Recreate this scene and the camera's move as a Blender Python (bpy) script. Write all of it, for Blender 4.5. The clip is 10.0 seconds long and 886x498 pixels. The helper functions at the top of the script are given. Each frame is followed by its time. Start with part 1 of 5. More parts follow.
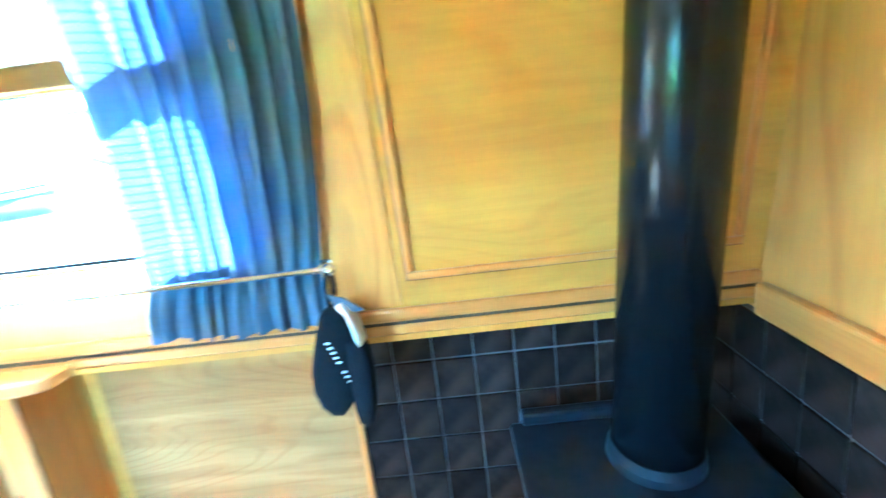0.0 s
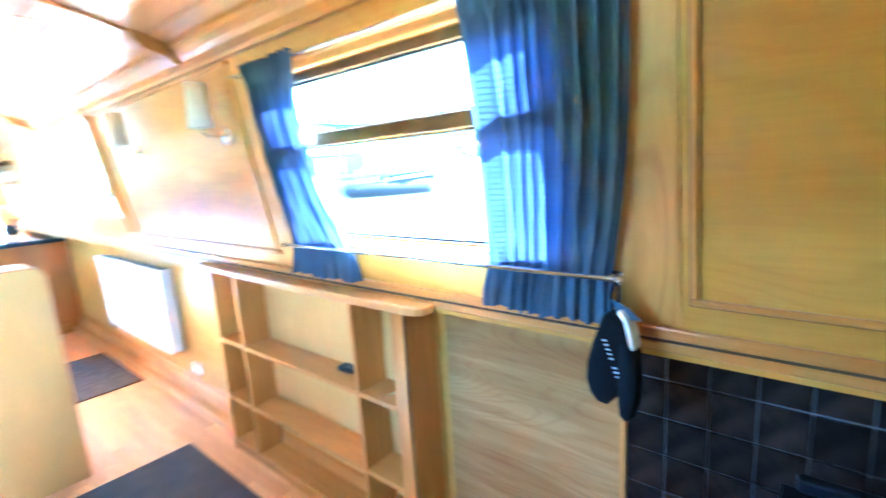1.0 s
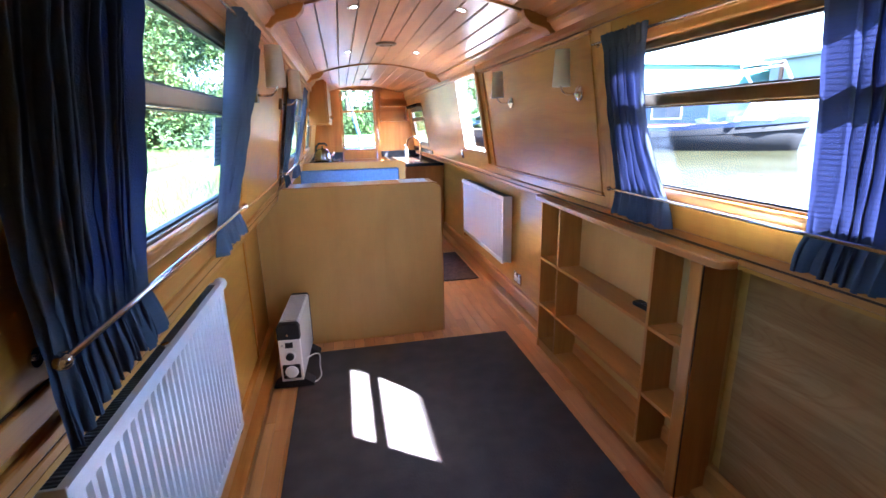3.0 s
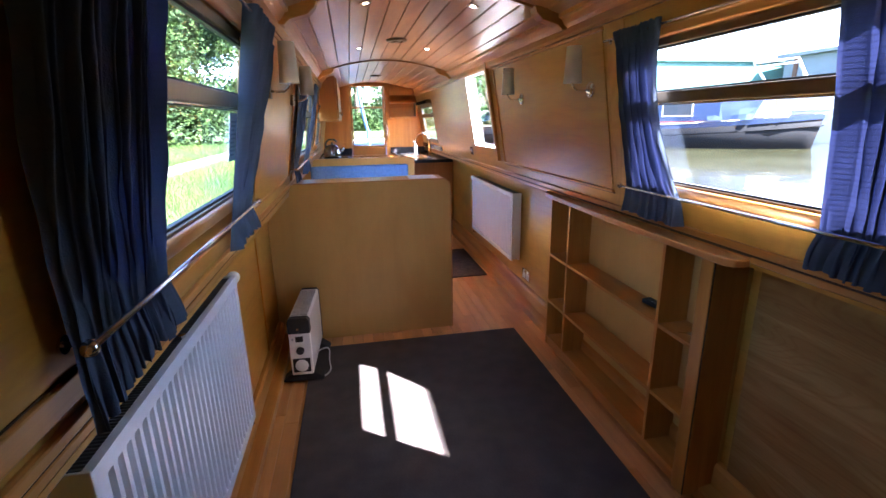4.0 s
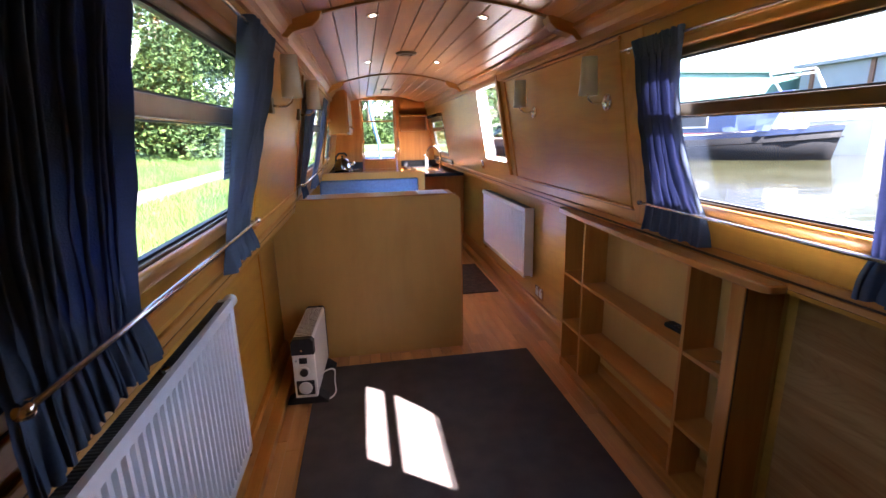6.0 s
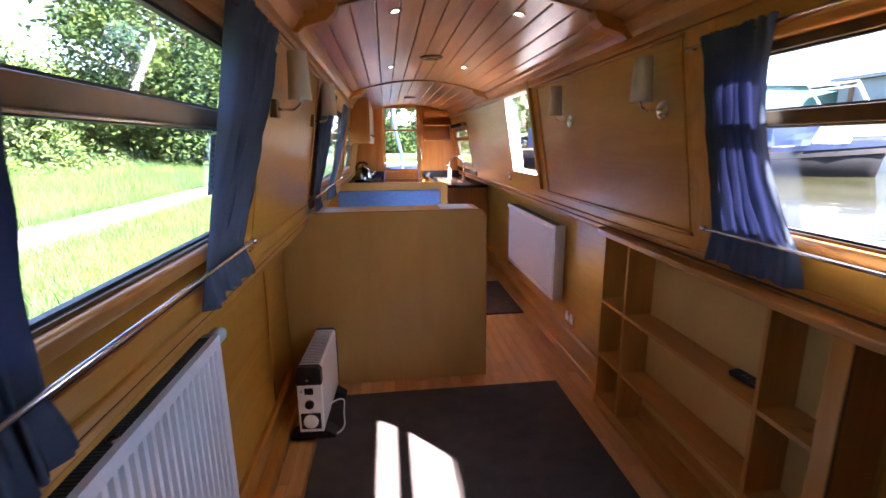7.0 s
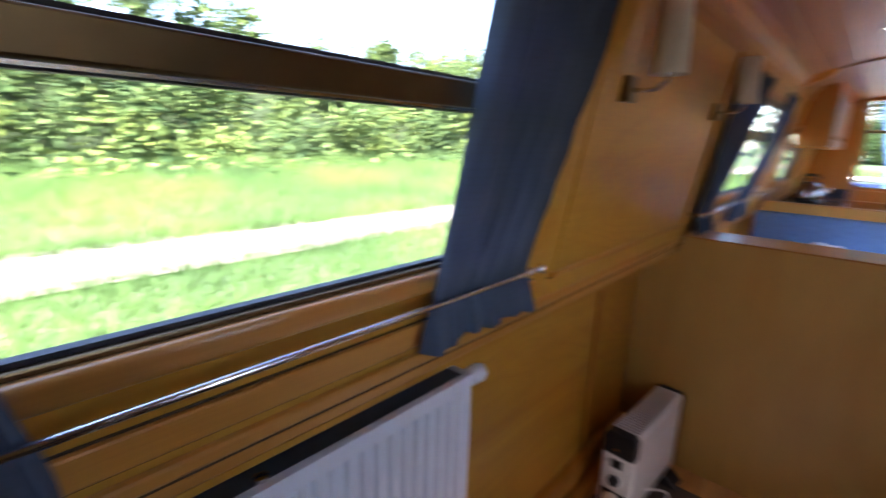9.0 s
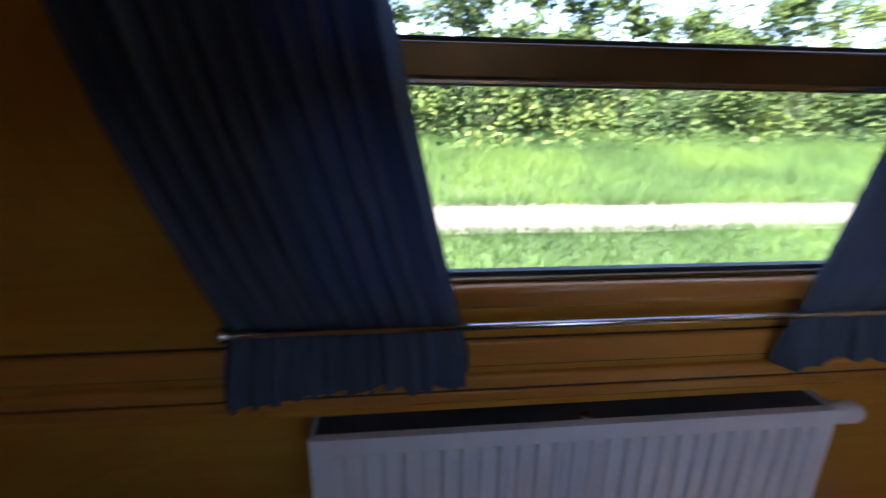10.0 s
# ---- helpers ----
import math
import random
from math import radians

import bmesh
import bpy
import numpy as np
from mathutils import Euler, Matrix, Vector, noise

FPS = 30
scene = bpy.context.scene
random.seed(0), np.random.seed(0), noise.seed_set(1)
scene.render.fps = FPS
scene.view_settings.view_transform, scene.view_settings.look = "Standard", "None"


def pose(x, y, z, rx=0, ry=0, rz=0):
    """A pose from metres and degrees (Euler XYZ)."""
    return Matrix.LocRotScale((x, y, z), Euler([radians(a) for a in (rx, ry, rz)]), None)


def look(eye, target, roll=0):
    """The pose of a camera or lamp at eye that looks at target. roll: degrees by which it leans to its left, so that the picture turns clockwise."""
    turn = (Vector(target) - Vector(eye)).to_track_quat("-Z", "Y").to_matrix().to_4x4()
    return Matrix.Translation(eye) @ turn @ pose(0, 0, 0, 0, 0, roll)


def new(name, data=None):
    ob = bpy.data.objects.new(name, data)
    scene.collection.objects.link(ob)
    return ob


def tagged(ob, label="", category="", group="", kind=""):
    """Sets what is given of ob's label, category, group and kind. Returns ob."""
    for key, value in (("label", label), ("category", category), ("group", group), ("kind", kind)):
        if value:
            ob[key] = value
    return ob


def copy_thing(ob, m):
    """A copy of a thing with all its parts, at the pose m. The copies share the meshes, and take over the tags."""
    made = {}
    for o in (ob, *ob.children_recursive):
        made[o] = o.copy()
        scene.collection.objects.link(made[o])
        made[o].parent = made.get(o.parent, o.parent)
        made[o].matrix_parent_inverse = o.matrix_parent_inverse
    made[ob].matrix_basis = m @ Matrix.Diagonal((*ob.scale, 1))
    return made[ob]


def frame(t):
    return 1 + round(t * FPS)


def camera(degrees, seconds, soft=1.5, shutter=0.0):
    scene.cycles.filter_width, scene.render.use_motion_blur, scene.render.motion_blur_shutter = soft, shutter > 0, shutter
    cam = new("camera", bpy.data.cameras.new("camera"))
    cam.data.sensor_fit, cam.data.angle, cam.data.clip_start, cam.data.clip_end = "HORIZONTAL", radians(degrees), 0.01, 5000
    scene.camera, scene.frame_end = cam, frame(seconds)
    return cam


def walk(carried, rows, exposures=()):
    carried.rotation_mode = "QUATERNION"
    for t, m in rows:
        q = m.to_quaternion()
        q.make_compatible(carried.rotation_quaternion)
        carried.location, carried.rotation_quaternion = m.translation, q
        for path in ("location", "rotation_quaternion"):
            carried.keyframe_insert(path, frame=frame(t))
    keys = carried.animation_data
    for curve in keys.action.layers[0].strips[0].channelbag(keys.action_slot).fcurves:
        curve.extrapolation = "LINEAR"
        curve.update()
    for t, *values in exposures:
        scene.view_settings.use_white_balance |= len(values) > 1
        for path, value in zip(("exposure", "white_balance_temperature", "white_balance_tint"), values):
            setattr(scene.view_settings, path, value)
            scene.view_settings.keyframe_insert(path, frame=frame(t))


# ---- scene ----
# ---- camera ----
cam = camera(87.7, 10.0, soft=1.5, shutter=0.5)
ROWS = [
    (0.0, (-0.003, 0.517, 1.280), (1.936, 0.581, 0.793), -6.9),
    (0.5, (-0.110, 0.509, 1.309), (1.738, 1.141, 0.878), -5.9),
    (1.0, (-0.154, 0.435, 1.325), (1.354, 1.699, 0.967), -3.7),
    (1.5, (-0.232, 0.339, 1.345), (0.810, 2.008, 0.988), -2.4),
    (2.0, (-0.315, 0.245, 1.355), (0.345, 2.088, 0.947), -2.1),
    (2.5, (-0.340, 0.186, 1.360), (0.114, 2.070, 0.864), -1.7),
    (4.0, (-0.362, 0.158, 1.359), (0.003, 2.049, 0.821), -1.0),
    (4.5, (-0.357, 0.177, 1.360), (-0.022, 2.076, 0.828), -1.1),
    (5.0, (-0.352, 0.197, 1.361), (-0.020, 2.102, 0.849), -1.2),
    (6.5, (-0.320, 0.345, 1.366), (-0.027, 2.268, 0.897), -1.2),
    (7.0, (-0.308, 0.498, 1.364), (-0.074, 2.433, 0.918), -0.5),
    (7.5, (-0.286, 0.645, 1.356), (-0.129, 2.588, 0.909), 0.4),
    (8.0, (-0.266, 0.794, 1.353), (-0.221, 2.738, 0.886), 0.7),
    (8.5, (-0.256, 0.935, 1.347), (-0.716, 2.830, 0.904), 0.8),
    (9.0, (-0.224, 1.000, 1.356), (-1.525, 2.447, 0.892), 1.8),
    (9.5, (-0.192, 1.002, 1.360), (-1.967, 1.776, 0.860), 0.8),
    (10.0, (-0.155, 0.937, 1.374), (-2.052, 1.145, 0.781), 0.8),
]
EXPOSURES = [(0.0, 9.53, 3880, -20), (0.5, 9.28, 3900, -13), (1.0, 8.38, 3920, -7), (1.5, 7.55, 3960, 0), (2.0, 6.82, 4380, 12), (2.5, 6.30, 4820, 17), (4.0, 5.16, 5570, 21), (5.0, 5.01, 5880, 24), (6.5, 4.92, 6110, 26), (8.0, 4.70, 6130, 27), (8.5, 4.74, 6100, 26), (9.0, 4.48, 6150, 24), (10.0, 3.75, 6080, 24)]
walk(cam, [(t, look(eye, target, roll)) for t, eye, target, roll in ROWS], EXPOSURES)

# ---- light ----
SUN_WAY = Vector((-0.677, 0.660, -1.0)).normalized()
world = bpy.data.worlds.new("sky")
scene.world = world
world.use_nodes = True
wt = world.node_tree
sky = wt.nodes.new("ShaderNodeTexSky")
sky.sky_type, sky.sun_disc = "NISHITA", False
sky.sun_elevation = math.asin(-SUN_WAY.z)
sky.sun_rotation = math.atan2(-SUN_WAY.x, -SUN_WAY.y)
wt.links.new(sky.outputs[0], wt.nodes["Background"].inputs[0])
wt.nodes["Background"].inputs[1].default_value = 0.072
sun = new("sun", bpy.data.lights.new("sun", "SUN"))
sun.data.energy, sun.data.angle, sun.data.color = 4.6, radians(0.6), (1.0, 0.95, 0.88)
sun.matrix_world = look((0, 0, 20), Vector((0, 0, 20)) + SUN_WAY)


# ---- materials ----
def nodes_of(name):
    m = bpy.data.materials.new(name)
    m.use_nodes = True
    t = m.node_tree
    return m, t, t.nodes["Principled BSDF"]


def add(t, kind, **inputs):
    n = t.nodes.new(kind)
    for key, value in inputs.items():
        n.inputs[key].default_value = value
    return n


def ramp(t, fac, stops):
    r = t.nodes.new("ShaderNodeValToRGB")
    while len(r.color_ramp.elements) < len(stops):
        r.color_ramp.elements.new(0.5)
    for e, (p, c) in zip(r.color_ramp.elements, stops):
        e.position, e.color = p, (*c, 1)
    t.links.new(fac, r.inputs[0])
    return r.outputs[0]


def bump(t, p, height, strength, distance):
    b = add(t, "ShaderNodeBump", Strength=strength, Distance=distance)
    t.links.new(height, b.inputs["Height"])
    t.links.new(b.outputs[0], p.inputs["Normal"])


def wood(name, light, dark, axis, gloss=0.32, tight=16.0, vary=0.0, knots=0.45, figure=0.0, fine_share=0.6):
    """Varnished wood with its grain along axis x, y or z."""
    m, t, p = nodes_of(name)
    co = t.nodes.new("ShaderNodeTexCoord")
    info = t.nodes.new("ShaderNodeObjectInfo")
    shift = add(t, "ShaderNodeVectorMath")
    shift.operation = "MULTIPLY_ADD"
    t.links.new(info.outputs["Random"], shift.inputs[0])
    shift.inputs[1].default_value = (7, 5, 9)
    t.links.new(co.outputs["Object"], shift.inputs[2])
    big = t.nodes.new("ShaderNodeMapping")
    big.inputs["Scale"].default_value = [0.9 if a == axis else tight * 0.55 for a in "xyz"]
    fine = t.nodes.new("ShaderNodeMapping")
    fine.inputs["Scale"].default_value = [5.0 if a == axis else tight * 14 for a in "xyz"]
    for mp in (big, fine):
        t.links.new(shift.outputs[0], mp.inputs[0])
    n1 = add(t, "ShaderNodeTexNoise", Scale=1.0, Detail=5.0, Roughness=0.55, Distortion=0.9)
    n2 = add(t, "ShaderNodeTexNoise", Scale=1.0, Detail=2.0, Roughness=0.6)
    n3 = add(t, "ShaderNodeTexNoise", Scale=1.7, Detail=3.0)
    t.links.new(big.outputs[0], n1.inputs["Vector"])
    t.links.new(fine.outputs[0], n2.inputs["Vector"])
    t.links.new(shift.outputs[0], n3.inputs["Vector"])
    mid = [a * 0.5 + b * 0.5 for a, b in zip(light, dark)]
    c1 = ramp(t, n1.outputs[0], [(0.28, dark), (knots, mid), (0.62, light)])
    c2 = ramp(t, n2.outputs[0], [(0.30, (0.90, 0.88, 0.84)), (0.62, (1.0, 1.0, 1.0))])
    c3 = ramp(t, n3.outputs[0], [(0.3, (0.90, 0.88, 0.85)), (0.7, (1.06, 1.05, 1.04))])
    mul = add(t, "ShaderNodeMix")
    mul.data_type, mul.blend_type = "RGBA", "MULTIPLY"
    mul.inputs[0].default_value = fine_share
    t.links.new(c1, mul.inputs[6])
    t.links.new(c2, mul.inputs[7])
    mul2 = add(t, "ShaderNodeMix")
    mul2.data_type, mul2.blend_type = "RGBA", "MULTIPLY"
    mul2.inputs[0].default_value = 1.0
    t.links.new(mul.outputs[2], mul2.inputs[6])
    t.links.new(c3, mul2.inputs[7])
    last = mul2.outputs[2]
    if figure:
        wide = t.nodes.new("ShaderNodeMapping")
        wide.inputs["Scale"].default_value = [0.8 if a == axis else tight * 0.28 for a in "xyz"]
        t.links.new(shift.outputs[0], wide.inputs[0])
        n4 = add(t, "ShaderNodeTexNoise", Scale=1.0, Detail=2.0, Roughness=0.45, Distortion=0.5)
        t.links.new(wide.outputs[0], n4.inputs["Vector"])
        turns = t.nodes.new("ShaderNodeMath")
        turns.operation = "MULTIPLY"
        turns.inputs[1].default_value = 150.0
        rings = t.nodes.new("ShaderNodeMath")
        rings.operation = "SINE"
        t.links.new(n4.outputs[0], turns.inputs[0])
        t.links.new(turns.outputs[0], rings.inputs[0])
        deep = [1 - figure * k for k in (0.42, 0.60, 0.72)]
        c4 = ramp(t, rings.outputs[0], [(0.0, (1.0, 1.0, 1.0)), (0.35, (1.0, 1.0, 1.0)), (1.0, deep)])
        mul3 = add(t, "ShaderNodeMix")
        mul3.data_type, mul3.blend_type = "RGBA", "MULTIPLY"
        mul3.inputs[0].default_value = 1.0
        t.links.new(last, mul3.inputs[6])
        t.links.new(c4, mul3.inputs[7])
        last = mul3.outputs[2]
    if vary:
        hsv = t.nodes.new("ShaderNodeHueSaturation")
        mr = add(t, "ShaderNodeMapRange")
        mr.inputs[3].default_value, mr.inputs[4].default_value = 1 - vary, 1 + vary
        t.links.new(info.outputs["Random"], mr.inputs[0])
        t.links.new(mr.outputs[0], hsv.inputs["Value"])
        t.links.new(last, hsv.inputs["Color"])
        last = hsv.outputs[0]
    t.links.new(last, p.inputs["Base Color"])
    p.inputs["Specular IOR Level"].default_value = 0.34
    rr = add(t, "ShaderNodeMapRange")
    rr.inputs[3].default_value, rr.inputs[4].default_value = gloss - 0.02, gloss + 0.04
    t.links.new(n1.outputs[0], rr.inputs[0])
    t.links.new(rr.outputs[0], p.inputs["Roughness"])
    bump(t, p, n2.outputs[0], 0.12, 0.002)
    return m


def plain(name, colour, rough=0.5, metal=0.0, vary=0.08, size=20.0, relief=0.0, spread=None):
    """Paint, plastic, metal or cloth with slight blotches and optional fine relief."""
    m, t, p = nodes_of(name)
    co = t.nodes.new("ShaderNodeTexCoord")
    n = add(t, "ShaderNodeTexNoise", Scale=size, Detail=4.0)
    t.links.new(co.outputs["Object"], n.inputs["Vector"])
    lo = [c * (1 - vary) for c in colour]
    hi = [min(1, c * (1 + vary)) for c in colour]
    if spread:
        hi = spread
    t.links.new(ramp(t, n.outputs[0], [(0.35, lo), (0.65, hi)]), p.inputs["Base Color"])
    p.inputs["Roughness"].default_value, p.inputs["Metallic"].default_value = rough, metal
    if relief:
        n2 = add(t, "ShaderNodeTexNoise", Scale=size * 12, Detail=2.0)
        t.links.new(co.outputs["Object"], n2.inputs["Vector"])
        bump(t, p, n2.outputs[0], 0.4, relief)
    return m


def cloth(name, colour, through_colour, share, ribs=0.65):
    """Woven curtain cloth that lets some light through."""
    m, t, p = nodes_of(name)
    p.inputs["Roughness"].default_value = 0.9
    p.inputs["Specular IOR Level"].default_value = 0.05
    co = t.nodes.new("ShaderNodeTexCoord")
    wv = add(t, "ShaderNodeTexWave", Scale=27.0, Distortion=1.8, Detail=2.0)
    wv.wave_type, wv.bands_direction = "BANDS", "Z"
    wv.inputs["Detail Scale"].default_value = 0.6
    nz = add(t, "ShaderNodeTexNoise", Scale=9.0, Detail=3.0)
    fine = add(t, "ShaderNodeTexNoise", Scale=420.0, Detail=1.0)
    for n in (wv, nz, fine):
        t.links.new(co.outputs["Object"], n.inputs["Vector"])
    col = ramp(t, nz.outputs[0], [(0.3, [c * 0.85 for c in colour]), (0.7, [c * 1.12 for c in colour])])
    t.links.new(col, p.inputs["Base Color"])
    bump(t, p, fine.outputs[0], 0.35, 0.002)
    tr = t.nodes.new("ShaderNodeBsdfTranslucent")
    band = ramp(t, wv.outputs[0], [(0.0, [c * (1 - ribs) for c in through_colour]), (0.30, through_colour), (1.0, through_colour)])
    t.links.new(band, tr.inputs["Color"])
    mix = t.nodes.new("ShaderNodeMixShader")
    mix.inputs[0].default_value = share
    t.links.new(p.outputs[0], mix.inputs[1])
    t.links.new(tr.outputs[0], mix.inputs[2])
    t.links.new(mix.outputs[0], t.nodes["Material Output"].inputs["Surface"])
    return m


def pane_material(name, tint=(0.96, 0.98, 0.97)):
    m = bpy.data.materials.new(name)
    m.use_nodes = True
    t = m.node_tree
    t.nodes.remove(t.nodes["Principled BSDF"])
    clear = t.nodes.new("ShaderNodeBsdfTransparent")
    clear.inputs[0].default_value = (*tint, 1)
    gloss = t.nodes.new("ShaderNodeBsdfGlossy")
    gloss.inputs["Roughness"].default_value = 0.02
    lw = t.nodes.new("ShaderNodeLayerWeight")
    lw.inputs[0].default_value = 0.5
    power = t.nodes.new("ShaderNodeMath")
    power.operation = "POWER"
    power.inputs[1].default_value = 5.0
    t.links.new(lw.outputs["Facing"], power.inputs[0])
    share = add(t, "ShaderNodeMapRange")
    share.inputs[3].default_value, share.inputs[4].default_value = 0.036, 0.60
    t.links.new(power.outputs[0], share.inputs[0])
    mix = t.nodes.new("ShaderNodeMixShader")
    t.links.new(share.outputs[0], mix.inputs[0])
    t.links.new(clear.outputs[0], mix.inputs[1])
    t.links.new(gloss.outputs[0], mix.inputs[2])
    t.links.new(mix.outputs[0], t.nodes["Material Output"].inputs["Surface"])
    return m


OAK_L, OAK_D = (0.60, 0.268, 0.050), (0.43, 0.163, 0.025)
oak_y = wood("oak_lengthwise", OAK_L, OAK_D, "y")
top_oak = wood("oak_top_polished", OAK_L, OAK_D, "y", gloss=0.34)
top_oak.node_tree.nodes["Principled BSDF"].inputs["Coat Weight"].default_value = 1.0
top_oak.node_tree.nodes["Principled BSDF"].inputs["Coat Roughness"].default_value = 0.38
oak_z = wood("oak_upright", OAK_L, OAK_D, "z")
oak_x = wood("oak_across", OAK_L, OAK_D, "x")
ash_y = wood("ash_panel", (0.60, 0.308, 0.043), (0.485, 0.212, 0.025), "y", gloss=0.30, tight=9, figure=0.12)
ash_z = wood("ash_panel_upright", (0.62, 0.305, 0.060), (0.50, 0.212, 0.033), "z", tight=8, figure=0.3)
# Darker oak for the beam arches: their underside shade is in the colour.
oak_arch_shaded = wood("oak_arch_shaded", (0.40, 0.18, 0.05), (0.30, 0.12, 0.03), "x")
cherry_z = wood("cherry_upright", (0.50, 0.205, 0.042), (0.36, 0.128, 0.022), "z", gloss=0.28)
cherry_x = wood("cherry_across", (0.50, 0.205, 0.042), (0.36, 0.128, 0.022), "x", gloss=0.28)
birch = wood("birch_ply", (0.66, 0.390, 0.108), (0.57, 0.318, 0.078), "z", gloss=0.42, tight=5, fine_share=0.18)
rough_ply = wood("bare_plywood", (0.47, 0.275, 0.092), (0.31, 0.152, 0.043), "y", gloss=0.50, tight=20, knots=0.5, figure=0.20)
rough_ply.node_tree.nodes["Principled BSDF"].inputs["Specular IOR Level"].default_value = 0.06
ceiling_wood = wood("ceiling_boards", (0.60, 0.288, 0.096), (0.42, 0.175, 0.050), "y", gloss=0.30)
floor_wood = wood("floor_strips", (0.80, 0.41, 0.140), (0.60, 0.275, 0.078), "y", gloss=0.34, vary=0.11)
joint_brown = plain("brown_joint", (0.24, 0.105, 0.026), 0.7)
groove_dark = plain("groove_shadow_gap", (0.06, 0.03, 0.012), 0.8)
carpet_grey = plain("charcoal_carpet", (0.060, 0.047, 0.041), 0.95, size=9, vary=0.16, relief=0.004)
mat_brown = plain("brown_mat", (0.085, 0.055, 0.04), 0.95, size=30, vary=0.3, relief=0.004)
white_enamel = plain("white_enamel", (0.84, 0.85, 0.86), 0.26, vary=0.02)
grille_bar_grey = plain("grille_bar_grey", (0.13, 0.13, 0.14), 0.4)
slat_grey = plain("slat_grey", (0.70, 0.71, 0.73), 0.45)
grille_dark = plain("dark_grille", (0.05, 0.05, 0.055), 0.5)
chrome = plain("polished_chrome", (0.75, 0.74, 0.72), 0.14, 1.0, vary=0.03)
dark_chrome = plain("dark_polished_steel", (0.34, 0.34, 0.35), 0.08, 1.0, vary=0.05)
bronze = plain("bronze_anodised", (0.16, 0.105, 0.05), 0.32, 0.75, vary=0.1)
satin_rod = plain("satin_steel_rod", (0.84, 0.84, 0.85), 0.27, 1.0, vary=0.03)
rubber = plain("window_rubber", (0.03, 0.03, 0.035), 0.6)
black_steel = plain("stove_black", (0.010, 0.010, 0.012), 0.36, 0.1, size=40, vary=0.25)
black_steel.node_tree.nodes["Principled BSDF"].inputs["Specular IOR Level"].default_value = 0.2
black_plastic = plain("black_plastic", (0.010, 0.010, 0.011), 0.6)
white_plastic = plain("white_plastic", (0.82, 0.82, 0.80), 0.4, vary=0.03)
grey_plastic = plain("grey_plastic", (0.42, 0.43, 0.45), 0.45, vary=0.04)
shade_cloth = cloth("lamp_shade_cloth", (0.90, 0.86, 0.74), (0.88, 0.82, 0.68), 0.30, ribs=0.0)
curtain_blue = cloth("blue_curtain", (0.080, 0.101, 0.142), (0.066, 0.084, 0.25), 0.052, ribs=0.60)
seat_blue = plain("blue_upholstery", (0.11, 0.20, 0.37), 0.9, size=40, vary=0.1, relief=0.003)
slate = plain("slate_tile", (0.010, 0.0054, 0.0037), 0.55, size=16, vary=0.5, relief=0.0008, spread=(0.027, 0.0155, 0.0112))
_st, _sp = slate.node_tree, slate.node_tree.nodes["Principled BSDF"]
_si = _st.nodes.new("ShaderNodeObjectInfo")
_sh = _st.nodes.new("ShaderNodeHueSaturation")
_sr = add(_st, "ShaderNodeMapRange")
_sr.inputs[3].default_value, _sr.inputs[4].default_value = 0.65, 1.35
_st.links.new(_si.outputs["Random"], _sr.inputs[0])
_st.links.new(_sr.outputs[0], _sh.inputs["Value"])
_st.links.new(_sp.inputs["Base Color"].links[0].from_socket, _sh.inputs["Color"])
_st.links.new(_sh.outputs[0], _sp.inputs["Base Color"])
_sp.inputs["Specular IOR Level"].default_value = 0.12
grout = plain("grey_grout", (0.12, 0.11, 0.11), 0.9)
worktop_dark = plain("dark_speckled_worktop", (0.028, 0.027, 0.03), 0.25, size=180, vary=0.6)
steel = plain("brushed_steel", (0.62, 0.62, 0.63), 0.25, 1.0, vary=0.05)
mitt_black = plain("black_mitt_cloth", (0.007, 0.0075, 0.009), 0.85, size=60, relief=0.002)
mitt_black.node_tree.nodes["Principled BSDF"].inputs["Specular IOR Level"].default_value = 0.08
lining_white = plain("fleece_lining", (0.72, 0.68, 0.62), 0.95, size=60, relief=0.004)
paper = plain("paper", (0.80, 0.80, 0.80), 0.8, vary=0.03)
glass = pane_material("clear_pane")
lamp_glow, _t, _p = nodes_of("spot_lens")
_p.inputs["Emission Color"].default_value = (1.0, 0.93, 0.82, 1)
_p.inputs["Emission Strength"].default_value = 3.0


# ---- mesh helpers ----
def part(name, bm, material, parent=None, label="", smooth=False):
    me = bpy.data.meshes.new(name)
    bmesh.ops.recalc_face_normals(bm, faces=bm.faces)
    bm.to_mesh(me)
    bm.free()
    me.materials.append(material)
    if smooth:
        for p in me.polygons:
            p.use_smooth = True
    ob = new(name, me)
    if parent:
        ob.parent = parent
    if label:
        ob["label"] = label
    return ob


def thing(name, label, category, group="", kind="", at=(0, 0, 0)):
    ob = new(name)
    ob.location = at
    ob.empty_display_size = 0.05
    return tagged(ob, label, category, group, kind)


def box(x0, x1, y0, y1, z0, z1, bevel=0.0, bm=None, segs=2):
    own = bmesh.new()
    vs = [own.verts.new((x, y, z)) for x in (x0, x1) for y in (y0, y1) for z in (z0, z1)]
    for q in ((0, 1, 3, 2), (4, 6, 7, 5), (0, 4, 5, 1), (2, 3, 7, 6), (0, 2, 6, 4), (1, 5, 7, 3)):
        own.faces.new([vs[i] for i in q])
    if bevel:
        bmesh.ops.bevel(own, geom=own.edges[:], offset=bevel, segments=segs, affect="EDGES", profile=0.5)
    return merge(bm, own)


def merge(bm, own):
    if bm is None:
        return own
    me = bpy.data.meshes.new("tmp")
    own.to_mesh(me)
    own.free()
    bm.from_mesh(me)
    bpy.data.meshes.remove(me)
    return bm


